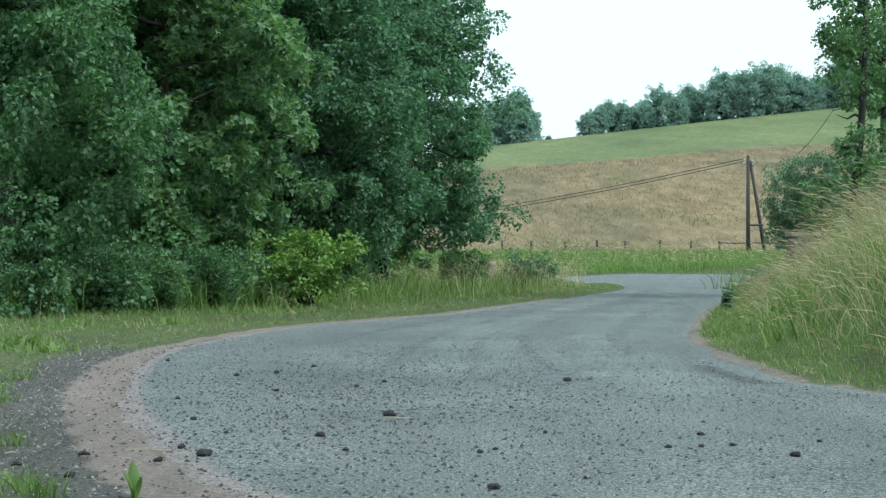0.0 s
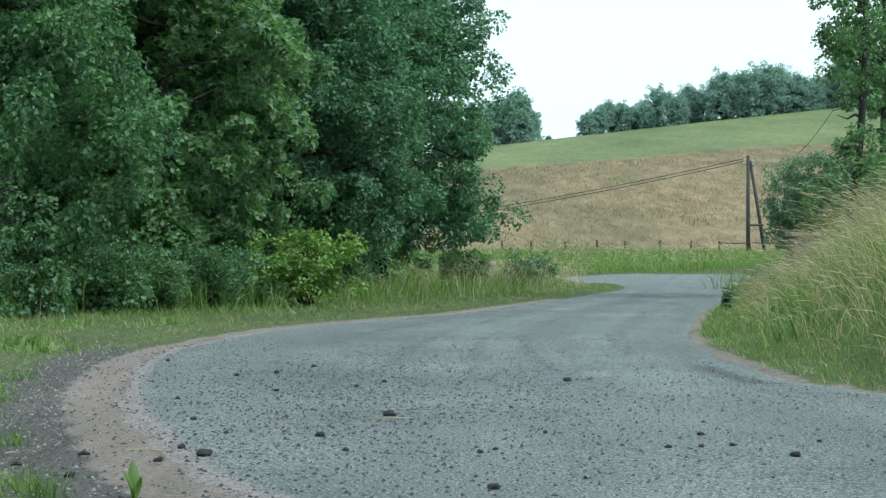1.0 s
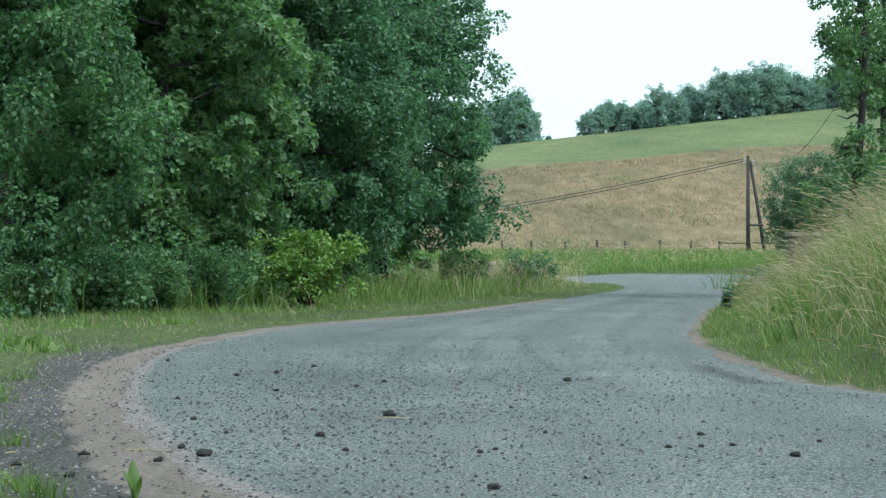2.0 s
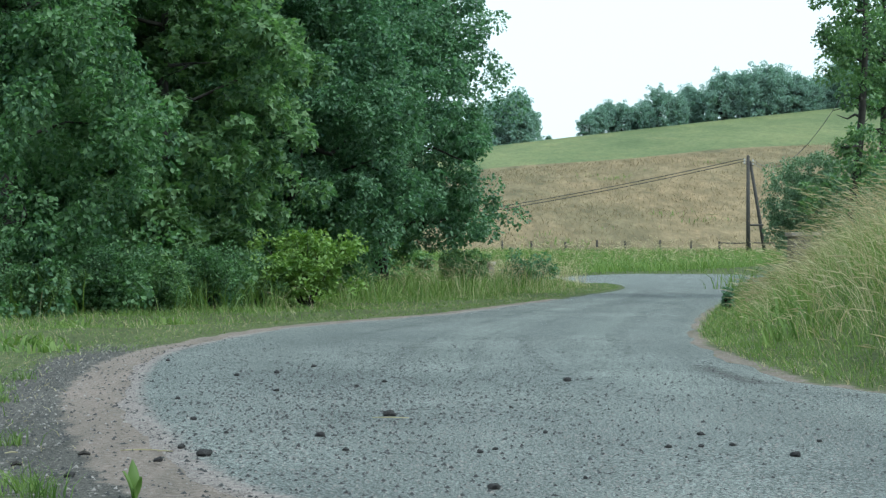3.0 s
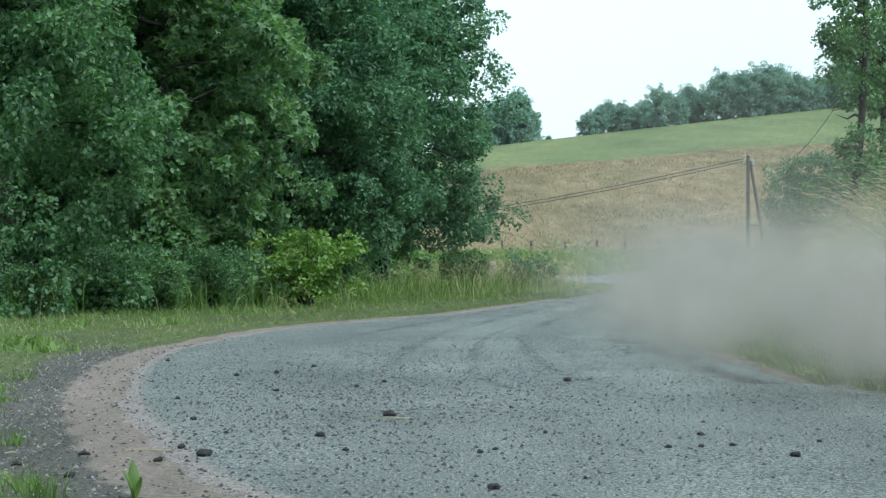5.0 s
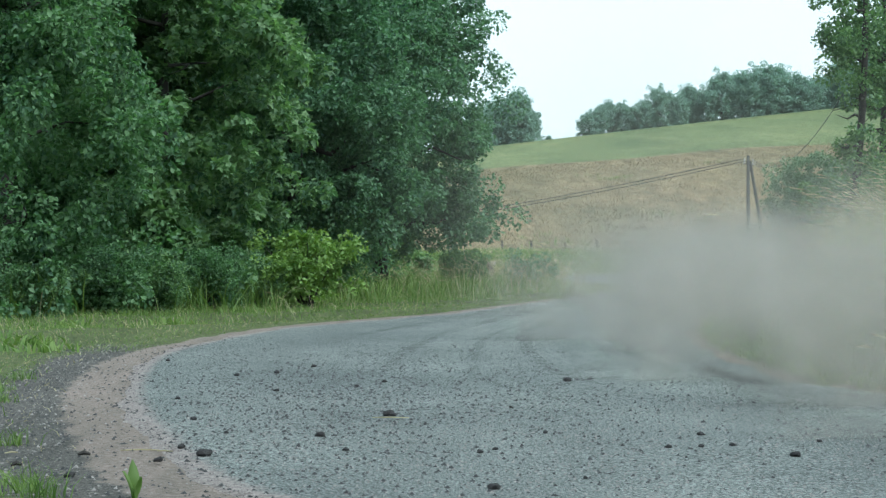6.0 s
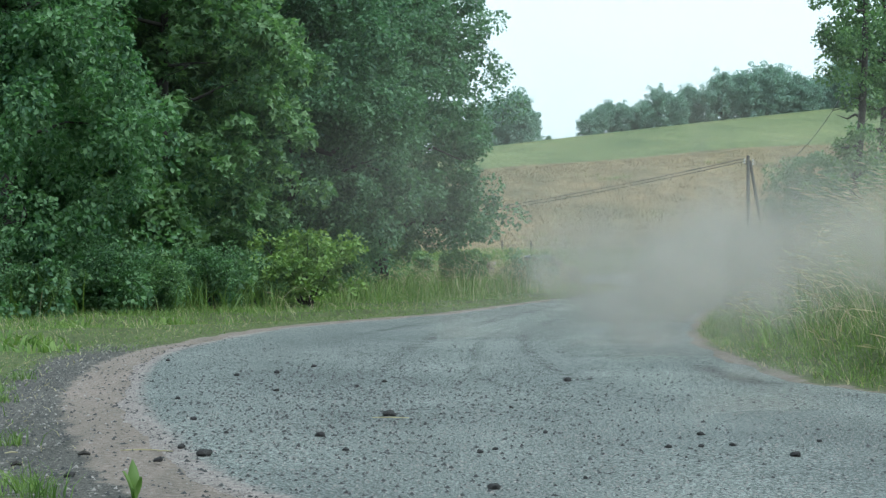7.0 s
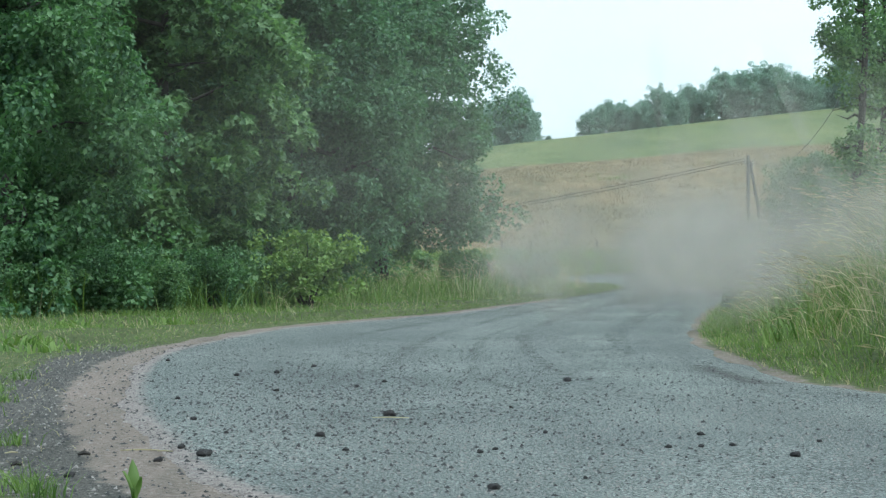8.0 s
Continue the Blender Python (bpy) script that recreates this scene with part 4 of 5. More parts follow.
BLUE = plain("blue_strip", (0.03, 0.08, 0.35), 0.4)
YELLOW = plain("yellow_sticker", (0.72, 0.62, 0.05), 0.45, vary=0.05)
REDST = plain("red_sticker", (0.55, 0.03, 0.035), 0.45, vary=0.05)
SEAT = plain("dark_seat_cloth", (0.03, 0.032, 0.035), 0.9)
HEADLENS = plain("headlight_glass", (0.55, 0.57, 0.58), 0.12)


def glow(name, colour, strength):
    m, n, l, p = material(name)
    p.inputs["Base Color"].default_value = (*colour, 1)
    p.inputs["Emission Color"].default_value = (*colour, 1)
    p.inputs["Emission Strength"].default_value = strength
    return m


BRAKE = glow("lit_brake_light", (0.6, 0.025, 0.025), 0.18)


def tinted_glass():
    m, n, l, p = material("tinted_glass")
    t = n.new("ShaderNodeBsdfTransparent")
    t.inputs["Color"].default_value = (0.30, 0.36, 0.34, 1)
    g = n.new("ShaderNodeBsdfGlossy")
    g.inputs["Roughness"].default_value = 0.03
    f = n.new("ShaderNodeFresnel")
    f.inputs["IOR"].default_value = 1.5
    s = n.new("ShaderNodeMixShader")
    l.new(f.outputs["Fac"], s.inputs["Fac"])
    l.new(t.outputs["BSDF"], s.inputs[1])
    l.new(g.outputs["BSDF"], s.inputs[2])
    l.new(s.outputs["Shader"], n["Material Output"].inputs["Surface"])
    return m


GLASS = tinted_glass()
AXLE_R, AXLE_F, WHEEL_R = -1.22, 1.35, 0.305


def slab(corners, thick, bm=None):
    """A thin plate on four corners, given thickness along its normal."""
    bm = bm or bmesh.new()
    c = [Vector(p) for p in corners]
    nrm = (c[1] - c[0]).cross(c[3] - c[0]).normalized() * thick
    a = [bm.verts.new(p) for p in c]
    b = [bm.verts.new(p + nrm) for p in c]
    bm.faces.new(a[::-1])
    bm.faces.new(b)
    for k in range(4):
        bm.faces.new((a[k], a[(k + 1) % 4], b[(k + 1) % 4], b[k]))
    return bm


def loft(sections, bm=None):
    """Joins closed rings of equal length into a capped body."""
    bm = bm or bmesh.new()
    rings = [[bm.verts.new(p) for p in ring] for ring in sections]
    n = len(rings[0])
    for r0, r1 in zip(rings, rings[1:]):
        for k in range(n):
            bm.faces.new((r0[k], r0[(k + 1) % n], r1[(k + 1) % n], r1[k]))
    bm.faces.new(rings[0][::-1])
    bm.faces.new(rings[-1])
    return bm


def bar_on(ob_name, x0, x1, z0, z1, y, mat, parent, label="", t=0.012, bevel=0.004):
    return part(ob_name, box(bmesh.new(), x0, x1, y - t, y, z0, z1, bevel), mat, parent, label)


def build_car():
    car = thing("car", "black four-door rally saloon with a sticker band on its rear window", "car")
    st_y = np.unique(np.concatenate([np.linspace(-2.12, 2.12, 30), AXLE_R + np.linspace(-0.36, 0.36, 13), AXLE_F + np.linspace(-0.36, 0.36, 13)]))
    prof_y = [-2.12, -2.08, -1.9, -1.45, -1.0, 0, 0.9, 1.3, 1.85, 2.04, 2.12]
    prof_w = [0.755, 0.79, 0.81, 0.822, 0.824, 0.824, 0.82, 0.815, 0.80, 0.77, 0.73]
    prof_t = [0.86, 0.925, 0.955, 0.965, 0.945, 0.93, 0.915, 0.89, 0.82, 0.77, 0.73]
    rings = []
    for y in st_y:
        w, zt = np.interp(y, prof_y, prof_w), np.interp(y, prof_y, prof_t)
        zb = 0.25 + 0.12 * max(0, (abs(y) - 1.9) / 0.22)
        for ax in (AXLE_R, AXLE_F):
            if abs(y - ax) < 0.36:
                zb = max(zb, 0.31 + math.sqrt(0.36 ** 2 - (y - ax) ** 2))
        zm = min(max(0.62, zb + 0.04), zt - 0.06)
        half = [(0, zt), (w * 0.6, zt - 0.004), (w * 0.93, zt - 0.03), (w * 0.985, zt - 0.075), (w, max(zt - 0.2, zb + 0.05)), (w * 1.0, zm), (w * 0.985, zb + 0.02), (w * 0.95, zb), (0, zb)]
        rings.append([(x, y, z) for x, z in half] + [(-x, y, z) for x, z in half[-2:0:-1]])
    part("body", loft(rings), PAINT, car, smooth_shade=True)
    part("underbody", box(bmesh.new(), -0.56, 0.56, -1.95, 2.0, 0.26, 0.45, 0.03), TRIM, car)
    # cabin: roof on pillars, glass between them, seats inside
    bz, tz = 0.93, 1.38
    B = {"rl": (-0.70, -1.52), "rr": (0.70, -1.52), "fl": (-0.72, 1.02), "fr": (0.72, 1.02)}
    T = {"rl": (-0.545, -0.92), "rr": (0.545, -0.92), "fl": (-0.56, 0.30), "fr": (0.56, 0.30)}
    b3 = {k: Vector((*v, bz)) for k, v in B.items()}
    t3 = {k: Vector((*v, tz)) for k, v in T.items()}
    roof = []
    for y, w, z in [(-1.01, 0.54, 1.362), (-0.93, 0.575, 1.39), (-0.6, 0.60, 1.41), (-0.2, 0.605, 1.415), (0.2, 0.595, 1.40), (0.35, 0.57, 1.372)]:
        h = [(0, z + 0.012), (w * 0.6, z + 0.008), (w * 0.92, z - 0.008), (w, z - 0.035), (w * 0.97, z - 0.05), (0, z - 0.035)]
        roof.append([(x, y, q) for x, q in h] + [(-x, y, q) for x, q in h[-2:0:-1]])
    part("roof", loft(roof), ROOFPAINT, car, smooth_shade=True)
    for k in ("rl", "rr", "fl", "fr"):
        w = 0.06 if k[0] == "r" else 0.045
        part("pillar", tube([b3[k], b3[k].lerp(t3[k], 0.5) + Vector((0.012 * (1 if k[1] == "r" else -1), 0, 0)), t3[k] - Vector((0, 0, 0.03))], [w, w * 0.75, w * 0.5], 8), ROOFPAINT, car, smooth_shade=True)
    for s in (-1, 1):
        part("pillar", tube([(s * 0.735, -0.18, bz), (s * 0.575, -0.2, tz)], [0.04, 0.03], 6), TRIM, car)
        part("pillar", tube([(s * 0.72, -1.0, bz), (s * 0.565, -0.82, tz)], [0.05, 0.04], 6), PAINT, car)
    rear = part("rear_window", slab([b3["rl"] + Vector((0.05, 0, 0.02)), b3["rr"] + Vector((-0.05, 0, 0.02)), t3["rr"] + Vector((-0.03, -0.03, -0.02)), t3["rl"] + Vector((0.03, -0.03, -0.02))], 0.006), GLASS, car, "tinted rear window")
    part("windscreen", slab([b3["fr"] + Vector((-0.04, 0, 0.02)), b3["fl"] + Vector((0.04, 0, 0.02)), t3["fl"] + Vector((0.02, 0.03, -0.02)), t3["fr"] + Vector((-0.02, 0.03, -0.02))], 0.006), GLASS, car)
    for s in (-1, 1):
        q = [[(s * 0.722, -1.3, bz), (s * 0.735, -0.2, bz), (s * 0.575, -0.2, tz - 0.02), (s * 0.56, -0.86, tz - 0.02)], [(s * 0.735, -0.16, bz), (s * 0.728, 0.92, bz), (s * 0.57, 0.26, tz - 0.02), (s * 0.575, -0.16, tz - 0.02)]]
        for c in q:
            part("side_window", slab(c if s > 0 else c[::-1], 0.006), GLASS, car, "tinted side window")
    # sticker band across the top of the rear window
    def on_glass(u0, u1, v0, v1, lift):
        def at(u, v):
            lo = b3["rl"].lerp(b3["rr"], u)
            hi = t3["rl"].lerp(t3["rr"], u) + Vector((0, -0.03, -0.02))
            return (lo + Vector((0, 0, 0.02))).lerp(hi, v) + Vector((0, -0.5, 0.75)).normalized() * lift
        return [at(u0, v0), at(u1, v0), at(u1, v1), at(u0, v1)]
    part("number_sticker", slab(on_glass(0.06, 0.26, 0.76, 0.98, 0.010), 0.003), YELLOW, rear, "yellow number sticker")
    part("sponsor_sticker", slab(on_glass(0.262, 0.83, 0.82, 0.98, 0.010), 0.003), REDST, rear, "red sticker band with white shapes")
    for u, w in [(0.29, 0.10), (0.40, 0.07), (0.48, 0.06), (0.55, 0.07), (0.63, 0.06)]:
        part("white_bar", slab(on_glass(u, u + w - 0.012, 0.845, 0.965, 0.015), 0.003), WHITE, rear)
    part("white_bar", slab(on_glass(0.85, 0.95, 0.30, 0.36, 0.010), 0.003), WHITE, rear)
    part("white_bar", slab(on_glass(0.85, 0.93, 0.40, 0.50, 0.010), 0.003), WHITE, rear)
    fc = bpy.data.curves.new("digits", "FONT")
    fc.body, fc.size, fc.align_x, fc.align_y, fc.extrude = "21", 0.125, "CENTER", "CENTER", 0.001
    fc.materials.append(TRIM)
    txt = new("digits", fc)
    c = on_glass(0.06, 0.26, 0.76, 0.98, 0.016)
    mid = (c[0] + c[2]) / 2
    ex = (c[1] - c[0]).normalized()
    ey = (c[3] - c[0]).normalized()
    txt.matrix_basis = Matrix.Translation(mid) @ Matrix((ex, ey, ex.cross(ey))).transposed().to_4x4()
    txt.parent = rear
    # rear: boot lid edge, lip, lights, plate, bumper
    bar_on("boot_panel", -0.60, 0.60, 0.55, 0.86, -2.118, PAINT, car, t=0.012, bevel=0.01)
    part("boot_lip", loft([[(s * 0.70, -1.98, 0.945), (s * 0.70, -2.07, 0.965), (s * 0.70, -2.15, 0.992), (s * 0.70, -2.15, 0.978), (s * 0.70, -2.05, 0.935)] for s in (-1, -0.5, 0, 0.5, 1)]), PAINT, car, "low black boot spoiler")
    for s in (-1, 1):
        cluster = part("tail_light", box(bmesh.new(), min(s * 0.36, s * 0.755), max(s * 0.36, s * 0.755), -2.142, -2.07, 0.665, 0.80, 0.012), REDLENS, car, "dark red rear light cluster")
        part("brake_lamp", box(bmesh.new(), min(s * 0.47, s * 0.58), max(s * 0.47, s * 0.58), -2.150, -2.14, 0.68, 0.785, 0.004), BRAKE, cluster, "lit red brake lamp")
        part("reversing_lamp", box(bmesh.new(), min(s * 0.37, s * 0.45), max(s * 0.37, s * 0.45), -2.149, -2.14, 0.715, 0.785, 0.004), SMOKED, cluster, "clear reversing lamp")
    plate = bar_on("number_plate", -0.26, 0.26, 0.685, 0.795, -2.132, WHITE, car, "white plate with dark bars", t=0.014)
    bar_on("plate_strip", -0.255, -0.215, 0.69, 0.79, -2.147, BLUE, plate)
    for k, (a, w) in enumerate([(-0.19, 0.05), (-0.12, 0.05), (-0.02, 0.06), (0.055, 0.05), (0.13, 0.04), (0.185, 0.045)]):
        bar_on("plate_bar", a, a + w, 0.705, 0.775, -2.147, PLATEBAR, plate, t=0.003, bevel=0)
    part("badge", tube([(0, -2.135, 0.875), (0, -2.12, 0.875)], [0.038, 0.038], 14), CHROME, car, "round silver badge")
    bumper = part("rear_bumper", loft([[(s * 0.80, -2.02 - 0.17 * (1 - abs(s) ** 4), 0.36), (s * 0.81, -2.04 - 0.18 * (1 - abs(s) ** 4), 0.48), (s * 0.81, -2.03 - 0.17 * (1 - abs(s) ** 4), 0.59), (s * 0.78, -1.9, 0.60), (s * 0.78, -1.9, 0.36)] for s in np.linspace(-1, 1, 11)]), TRIM, car, "black rear bumper", True)
    bar_on("bumper_strip", -0.66, 0.66, 0.585, 0.605, -2.195, CHROME, bumper, "thin bright bumper strip")
    part("front_bumper", loft([[(s * 0.80, 2.02 + 0.15 * (1 - abs(s) ** 4), 0.30), (s * 0.81, 2.04 + 0.17 * (1 - abs(s) ** 4), 0.42), (s * 0.81, 2.03 + 0.15 * (1 - abs(s) ** 4), 0.55), (s * 0.78, 1.9, 0.56), (s * 0.78, 1.9, 0.30)] for s in np.linspace(-1, 1, 11)]), TRIM, car, "black front bumper", True)
    part("grille", box(bmesh.new(), -0.3, 0.3, 2.10, 2.135, 0.58, 0.70, 0.01), TRIM, car)
    for s in (-1, 1):
        part("headlight", tube([(s * 0.56, 2.08, 0.645), (s * 0.56, 2.135, 0.645)], [0.085, 0.075], 16), HEADLENS, car, "round clear headlight")
        mirror = part("mirror", box(bmesh.new(), min(s * 0.80, s * 0.93), max(s * 0.80, s * 0.93), 0.68, 0.78, 0.90, 1.00, 0.04), TRIM, car, "black door mirror")
        part("mirror_glass", box(bmesh.new(), min(s * 0.825, s * 0.91), max(s * 0.825, s * 0.91), 0.672, 0.68, 0.925, 0.98, 0.003), CHROME, mirror)
        part("mirror_arm", tube([(s * 0.72, 0.76, 0.93), (s * 0.83, 0.74, 0.95)], [0.025, 0.02], 6), TRIM, mirror)
        part("side_strip", box(bmesh.new(), min(s * 0.818, s * 0.834), max(s * 0.818, s * 0.834), -0.82, 0.95, 0.555, 0.60, 0.004), TRIM, car, "black rubbing strip")
        part("sill", box(bmesh.new(), min(s * 0.76, s * 0.815), max(s * 0.76, s * 0.815), -0.84, 0.97, 0.23, 0.27, 0.01), TRIM, car)
        for y0, y1 in ((-0.93, -0.16), (-0.15, 0.95)):
            door = part("door_panel", box(bmesh.new(), min(s * 0.815, s * 0.829), max(s * 0.815, s * 0.829), y0, y1, 0.285, 0.735, 0.012), PAINT, car)
            part("door_handle", box(bmesh.new(), min(s * 0.825, s * 0.848), max(s * 0.825, s * 0.848), y0 + 0.06, y0 + 0.22, 0.765, 0.795, 0.006), TRIM, door)
        part("front_seat", box(box(bmesh.new(), s * 0.36 - 0.24, s * 0.36 + 0.24, -0.35, 0.25, 0.35, 0.55, 0.05), s * 0.36 - 0.22, s * 0.36 + 0.22, -0.45, -0.3, 0.5, 1.12, 0.05), SEAT, car)
    part("dashboard", box(bmesh.new(), -0.68, 0.68, 0.75, 1.1, 0.7, 0.96, 0.05), TRIM, car)
    part("parcel_shelf", box(bmesh.new(), -0.66, 0.66, -1.55, -1.0, 0.90, 0.955, 0.02), SEAT, car)
    part("rear_seat", box(bmesh.new(), -0.62, 0.62, -1.05, -0.88, 0.45, 0.99, 0.05), SEAT, car)
    part("exhaust", tube([(-0.42, -1.9, 0.27), (-0.42, -2.2, 0.27)], [0.026, 0.026], 10), STEEL, car, "steel exhaust pipe")
    wheels = []
    for ax in (AXLE_R, AXLE_F):
        for s in (-1, 1):
            wh = new("wheel")
            wh.empty_display_size = 0.2
            wh.parent = car
            bm = bmesh.new()
            ring = [(-0.095, 0.20), (-0.1, 0.285), (-0.075, 0.303), (0.075, 0.303), (0.1, 0.285), (0.095, 0.20)]
            sect = [[(px, pr * math.cos(a), pr * math.sin(a)) for px, pr in ring] for a in np.linspace(0, math.tau, 33)[:-1]]
            vs = [[bm.verts.new(p) for p in r] for r in sect]
            for i in range(32):
                r0, r1 = vs[i], vs[(i + 1) % 32]
                for k in range(6):
                    bm.faces.new((r0[k], r0[(k + 1) % 6], r1[(k + 1) % 6], r1[k]))
            part("tyre", bm, RUBBER, wh, "black road tyre", True)
            bm = bmesh.new()
            tube([(s * 0.06, 0, 0), (s * 0.092, 0, 0)], [0.055, 0.045], 14, bm)
            tube([(-0.08, 0, 0), (s * 0.02, 0, 0)], [0.203, 0.203], 24, bm)
            for k in range(7):
                a = k * math.tau / 7
                tube([(s * 0.08, 0.04 * math.cos(a), 0.04 * math.sin(a)), (s * 0.085, 0.2 * math.cos(a), 0.2 * math.sin(a))], [0.022, 0.016], 5, bm)
            part("rim", bm, RIM, wh, "grey alloy rim")
            wheels.append((wh, s * 0.715, ax))
    # lowered springs: the body sits down over its wheels
    low = [wh for wh, _, _ in wheels]
    for ob in car.children:
        if ob not in low:
            ob.location.z -= 0.105
    return car, wheels


CAR, WHEELS = build_car()

# ---- dust thrown up by the car ----
def make_dust(name, thick):
    m, n, l, p = material(name)
    tc = n.new("ShaderNodeTexCoord")
    ln = n.new("ShaderNodeVectorMath")
    ln.operation = "LENGTH"
    l.new(tc.outputs["Object"], ln.inputs[0])
    fall = n.new("ShaderNodeMapRange")
    fall.interpolation_type = "SMOOTHERSTEP"
    for k, v in (("From Min", 0.05), ("From Max", 1.0), ("To Min", 1.0), ("To Max", 0.0)):
        fall.inputs[k].default_value = v
    l.new(ln.outputs["Value"], fall.inputs["Value"])
    info = n.new("ShaderNodeObjectInfo")
    ns = n.new("ShaderNodeTexNoise")
    ns.noise_dimensions = "4D"
    ns.inputs["Scale"].default_value, ns.inputs["Detail"].default_value = 1.6, 4.0
    l.new(tc.outputs["Object"], ns.inputs["Vector"])
    w = n.new("ShaderNodeMath")
    w.operation = "MULTIPLY"
    w.inputs[1].default_value = 40.0
    l.new(info.outputs["Random"], w.inputs[0])
    l.new(w.outputs[0], ns.inputs["W"])
    pr = n.new("ShaderNodeMapRange")
    for k, v in (("From Min", 0.34), ("From Max", 0.68), ("To Min", 0.08), ("To Max", 1.15)):
        pr.inputs[k].default_value = v
    l.new(ns.outputs["Fac"], pr.inputs["Value"])
    a = n.new("ShaderNodeMath")
    a.operation = "MULTIPLY"
    l.new(fall.outputs["Result"], a.inputs[0])
    l.new(pr.outputs["Result"], a.inputs[1])
    b = n.new("ShaderNodeMath")
    b.operation = "MULTIPLY"
    l.new(a.outputs[0], b.inputs[0])
    b.inputs[1].default_value = thick
    d = n.new("ShaderNodeBsdfDiffuse")
    d.inputs["Color"].default_value = (0.505, 0.475, 0.425, 1)
    t = n.new("ShaderNodeBsdfTranslucent")
    t.inputs["Color"].default_value = (0.505, 0.475, 0.425, 1)
    mx = n.new("ShaderNodeMixShader")
    l.new(d.outputs["BSDF"], mx.inputs[1])
    l.new(t.outputs["BSDF"], mx.inputs[2])
    tr = n.new("ShaderNodeBsdfTransparent")
    s = n.new("ShaderNodeMixShader")
    l.new(b.outputs[0], s.inputs["Fac"])
    l.new(tr.outputs["BSDF"], s.inputs[1])
    l.new(mx.outputs["Shader"], s.inputs[2])
    l.new(s.outputs["Shader"], n["Material Output"].inputs["Surface"])
    return m


DUST = make_dust("road_dust", 0.28)
HAZE = make_dust("thin_dust", 0.022)


def puff_mesh(seed, mat):
    """A puff of unit radius: two crumpled veils that cross, thinning out from the middle."""
    r = np.random.default_rng(seed)
    verts, faces = [], []
    for k in range(2):
        turn = Euler((r.uniform(-0.35, 0.35), r.uniform(0, 3), (0.2 if k == 0 else 1.0) + r.uniform(-0.2, 0.2))).to_matrix()
        base = len(verts)
        rings, seg = 5, 14
        ph = r.uniform(0, 6, 3)
        for i in range(rings + 1):
            for j in range(seg):
                q, a = i / rings, j * math.tau / seg
                x, z = q * math.cos(a), q * math.sin(a)
                y = 0.07 * (1 - q * q) * (1 if k else -1) + 0.03 * math.sin(2.2 * x + ph[0]) + 0.03 * math.sin(2.7 * z + ph[1])
                verts.append(tuple(turn @ Vector((x, y, z))))
        for i in range(rings):
            for j in range(seg):
                a, b = base + i * seg + j, base + i * seg + (j + 1) % seg
                faces.append((a, b, b + seg, a + seg))
    return mesh_of("puff", verts, faces, mat, True)


PUFFS = [puff_mesh(60 + k, DUST if k < 4 else HAZE) for k in range(6)]
DUST_CLOUD = tagged(new("dust_cloud"), "pale brown dust cloud thrown up behind the car", "dust", kind="stuff")

# ---- what moves ----
# seconds, place of the car's middle, heading in degrees to the right of +y
CAR_WAY = [(0.0, 58.0, 4.8, -91), (1.0, 40.0, 4.9, -91), (2.0, 23.5, 5.2, -88), (2.6, 14.2, 6.0, -80), (3.0, 8.6, 7.4, -62), (3.2, 6.2, 8.9, -45), (3.3, 5.15, 10.0, -32), (3.4, 4.15, 11.4, -21),
           (3.5, 3.50, 13.0, -14), (3.6, 3.00, 14.8, -8), (3.7, 2.65, 16.7, -3), (3.8, 2.42, 18.7, 1), (3.9, 2.28, 20.7, 3), (4.0, 2.25, 23.0, 4.5), (4.1, 2.38, 25.3, 6), (4.3, 2.87, 30.1, 8),
           (4.5, 3.58, 35.0, 9), (4.7, 4.50, 40.8, 10), (5.0, 6.2, 48.5, 12), (5.4, 9.0, 59.5, 12), (5.8, 11.5, 71.0, 3), (6.2, 11.7, 82.0, -30), (6.4, 10.4, 86.5, -58), (6.6, 8.3, 89.5, -78),
           (7.0, 4.0, 91.5, -88), (7.2, 1.8, 92.0, -90), (7.6, -2.8, 92.6, -90), (8.0, -7.8, 93.0, -90)]


def car_at(t):
    ts = [r[0] for r in CAR_WAY]
    return [float(np.interp(t, ts, [r[k] for r in CAR_WAY])) for k in (1, 2, 3)]


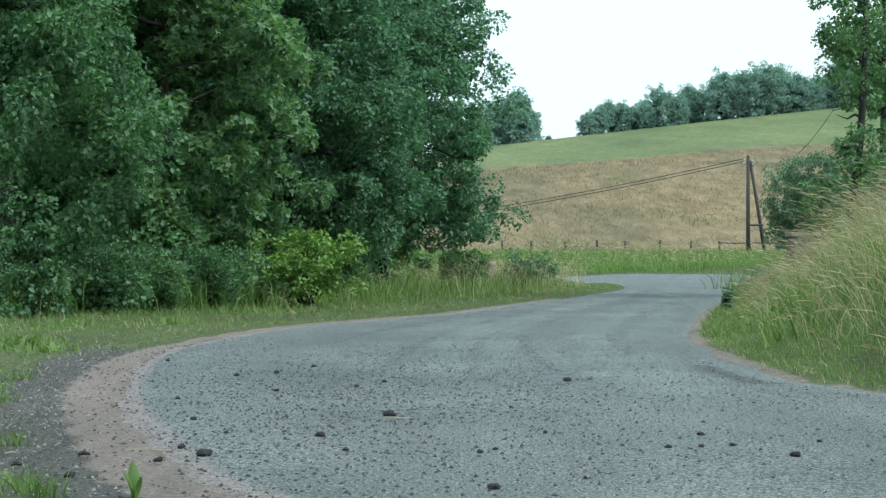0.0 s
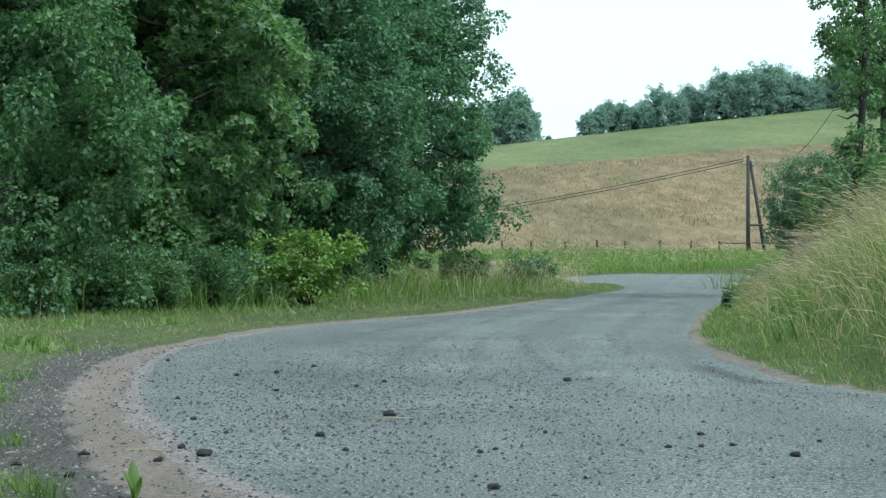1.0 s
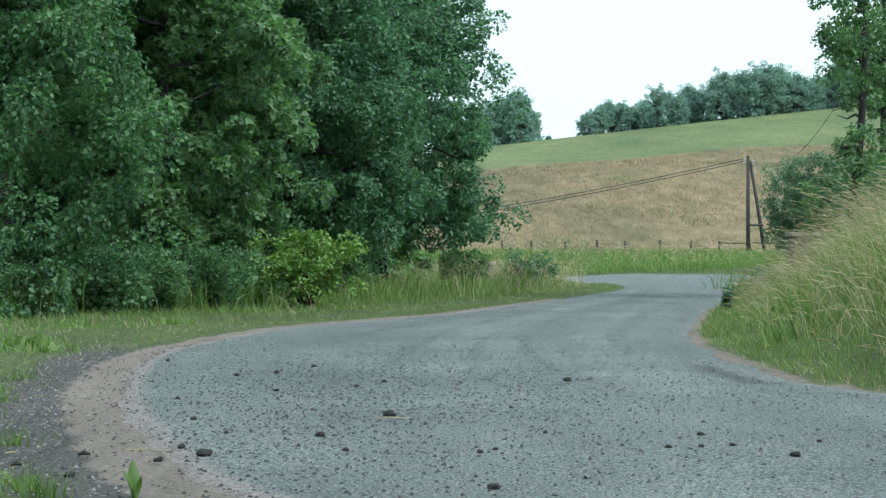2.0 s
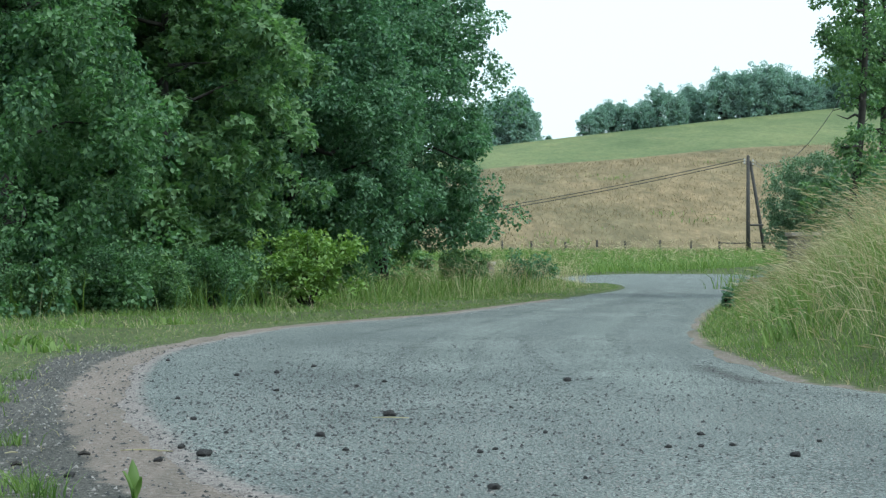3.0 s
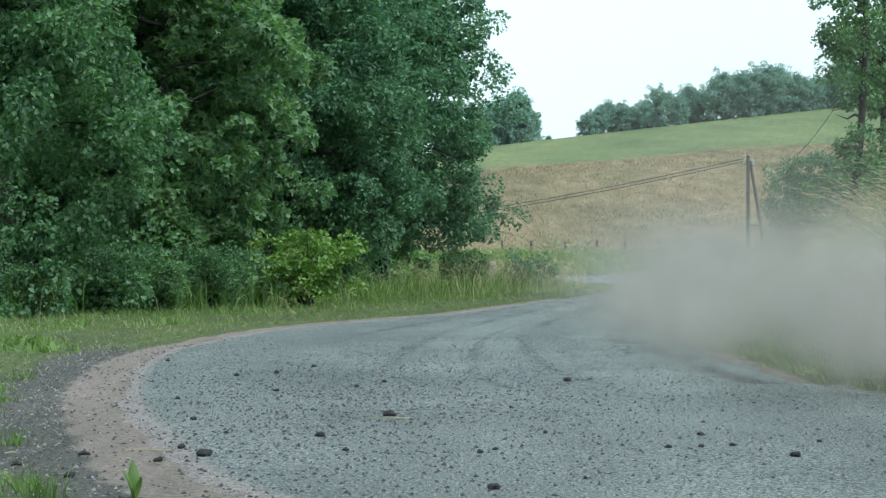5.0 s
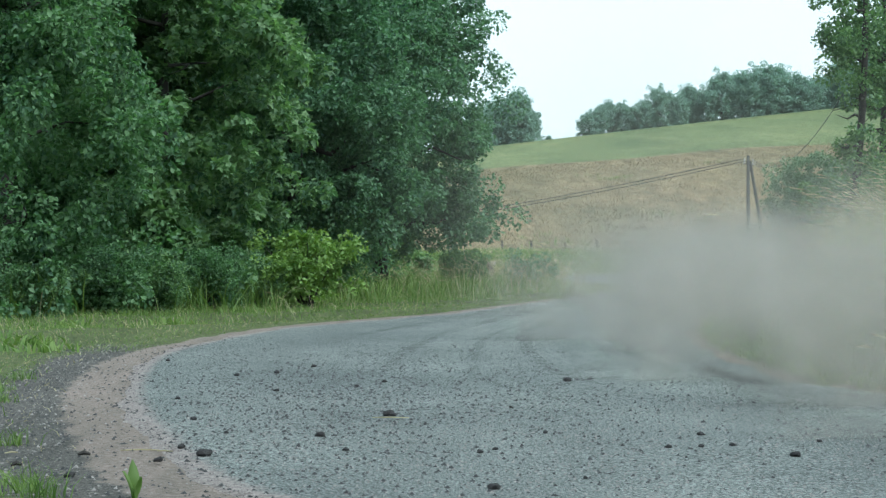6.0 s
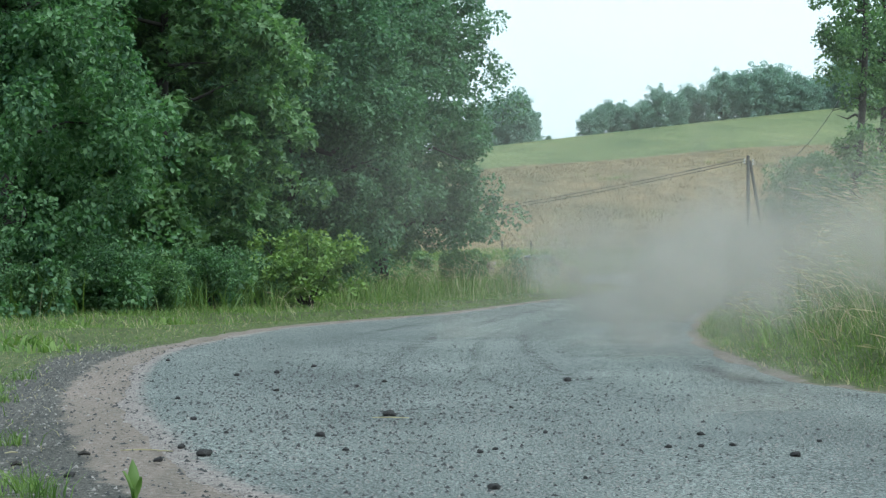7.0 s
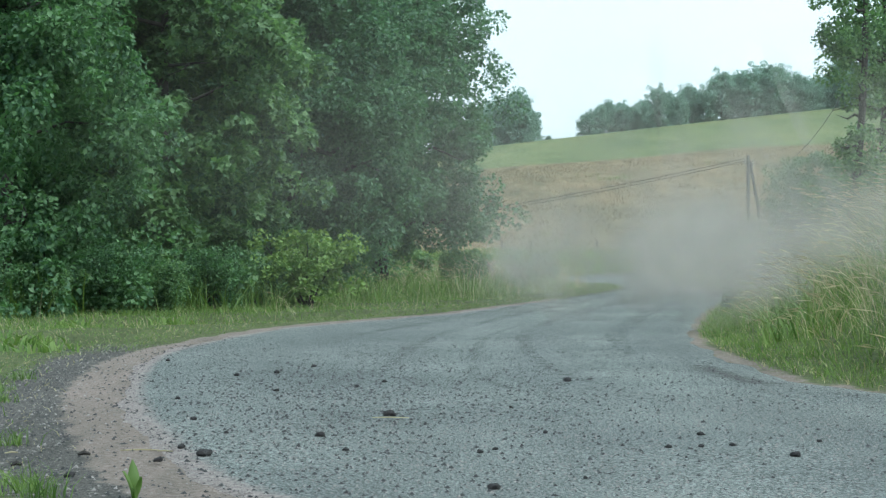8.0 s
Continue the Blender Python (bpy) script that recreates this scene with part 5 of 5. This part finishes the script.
def dust_rows(k, rng):
    """A puff waits in the road, is thrown up as the car passes, then spreads and drifts off."""
    t0 = 3.5 + 2.3 * (k / PUFF_N) ** 1.45
    x, y, h = car_at(t0)
    back = Vector((-math.sin(radians(h)), -math.cos(radians(h)), 0))
    size = DUST_SIZES[k]
    road_z = float(base_height(x, y))
    early = 1 - min(1, max(0, (t0 - 3.9) / 0.8))
    start = Vector((x, y, road_z + 0.3 * size)) + back * (2.6 + 0.8 * size) + Vector((rng.uniform(0.45, 1.8) if 3.8 < t0 < 4.7 else rng.uniform(0.0, 1.1), 0, 0))
    haze = size > 1.9
    wind = rng.normal() * 0.35 - (0.95 if haze else 0.05)
    drift = Vector((wind, rng.normal() * 0.4 + 0.25, rng.uniform(0.06, 0.30) + (0.10 if haze else 0)))
    kick = Vector((rng.normal() * 0.3 + 0.2 * early, rng.normal() * 0.5 + 0.3, rng.uniform(0.0, 0.3) * (1 - 0.7 * early)))
    turn, tilt = rng.uniform(-14, 14), rng.uniform(-8, 8)
    settles = rng.uniform() < 0.05 + 0.5 * early and not haze
    hidden = Vector((start.x, start.y, -2.5 - size))

    def at(dt):
        p = start + kick * (1 - math.exp(-dt / 0.6)) + drift * dt
        p.z = max(p.z, road_z + 0.45 * size * min(1, 0.5 + dt))
        if settles:
            p.z -= 0.55 * max(0, dt - 1.3) ** 1.5
        return pose(*p, tilt * dt * 0.4, 0, turn * dt * 0.5)

    rows = [(0.0, pose(*hidden)), (t0 - 0.04, pose(*hidden))]
    rows += [(t0 + dt, at(dt)) for dt in (0.0, 0.15, 0.35, 0.7, 1.2, 2.0, 3.0) if t0 + dt < 7.9]
    return rows + [(8.0, at(8.0 - t0))]


PUFF_N = 250
DUST_SIZES = [2.0 + 0.08 * (k % 11) if 40 < k and k % 7 == 0 else 0.45 + 1.2 * (((k * 37) % PUFF_N) / PUFF_N) ** 1.5 * (0.42 + 0.58 * min(1, k / 150)) for k in range(PUFF_N)]
PUFF_OBS = []
for k in range(PUFF_N):
    ob = new("puff", PUFFS[k % 4 if DUST_SIZES[k] < 1.9 else 4 + k % 2])
    ob.parent = DUST_CLOUD
    s = DUST_SIZES[k]
    ob.scale = (s * 1.25, s, s * 0.9)
    PUFF_OBS.append(ob)


def motions():
    rows = []
    for t, x, y, h in CAR_WAY:
        z = float(base_height(x, y))
        rows.append((t, pose(x, y, z + 0.005, 0, 0, -h)))
    walk(CAR, rows)
    for wh, x, y in WHEELS:
        walk(wh, [(f / FPS, pose(x, y, WHEEL_R, -80 * f)) for f in range(0, 241)])
    rng = np.random.default_rng(12)
    for k, ob in enumerate(PUFF_OBS):
        walk(ob, dust_rows(k, rng))


scene.cycles.transparent_max_bounces = 256
motions()
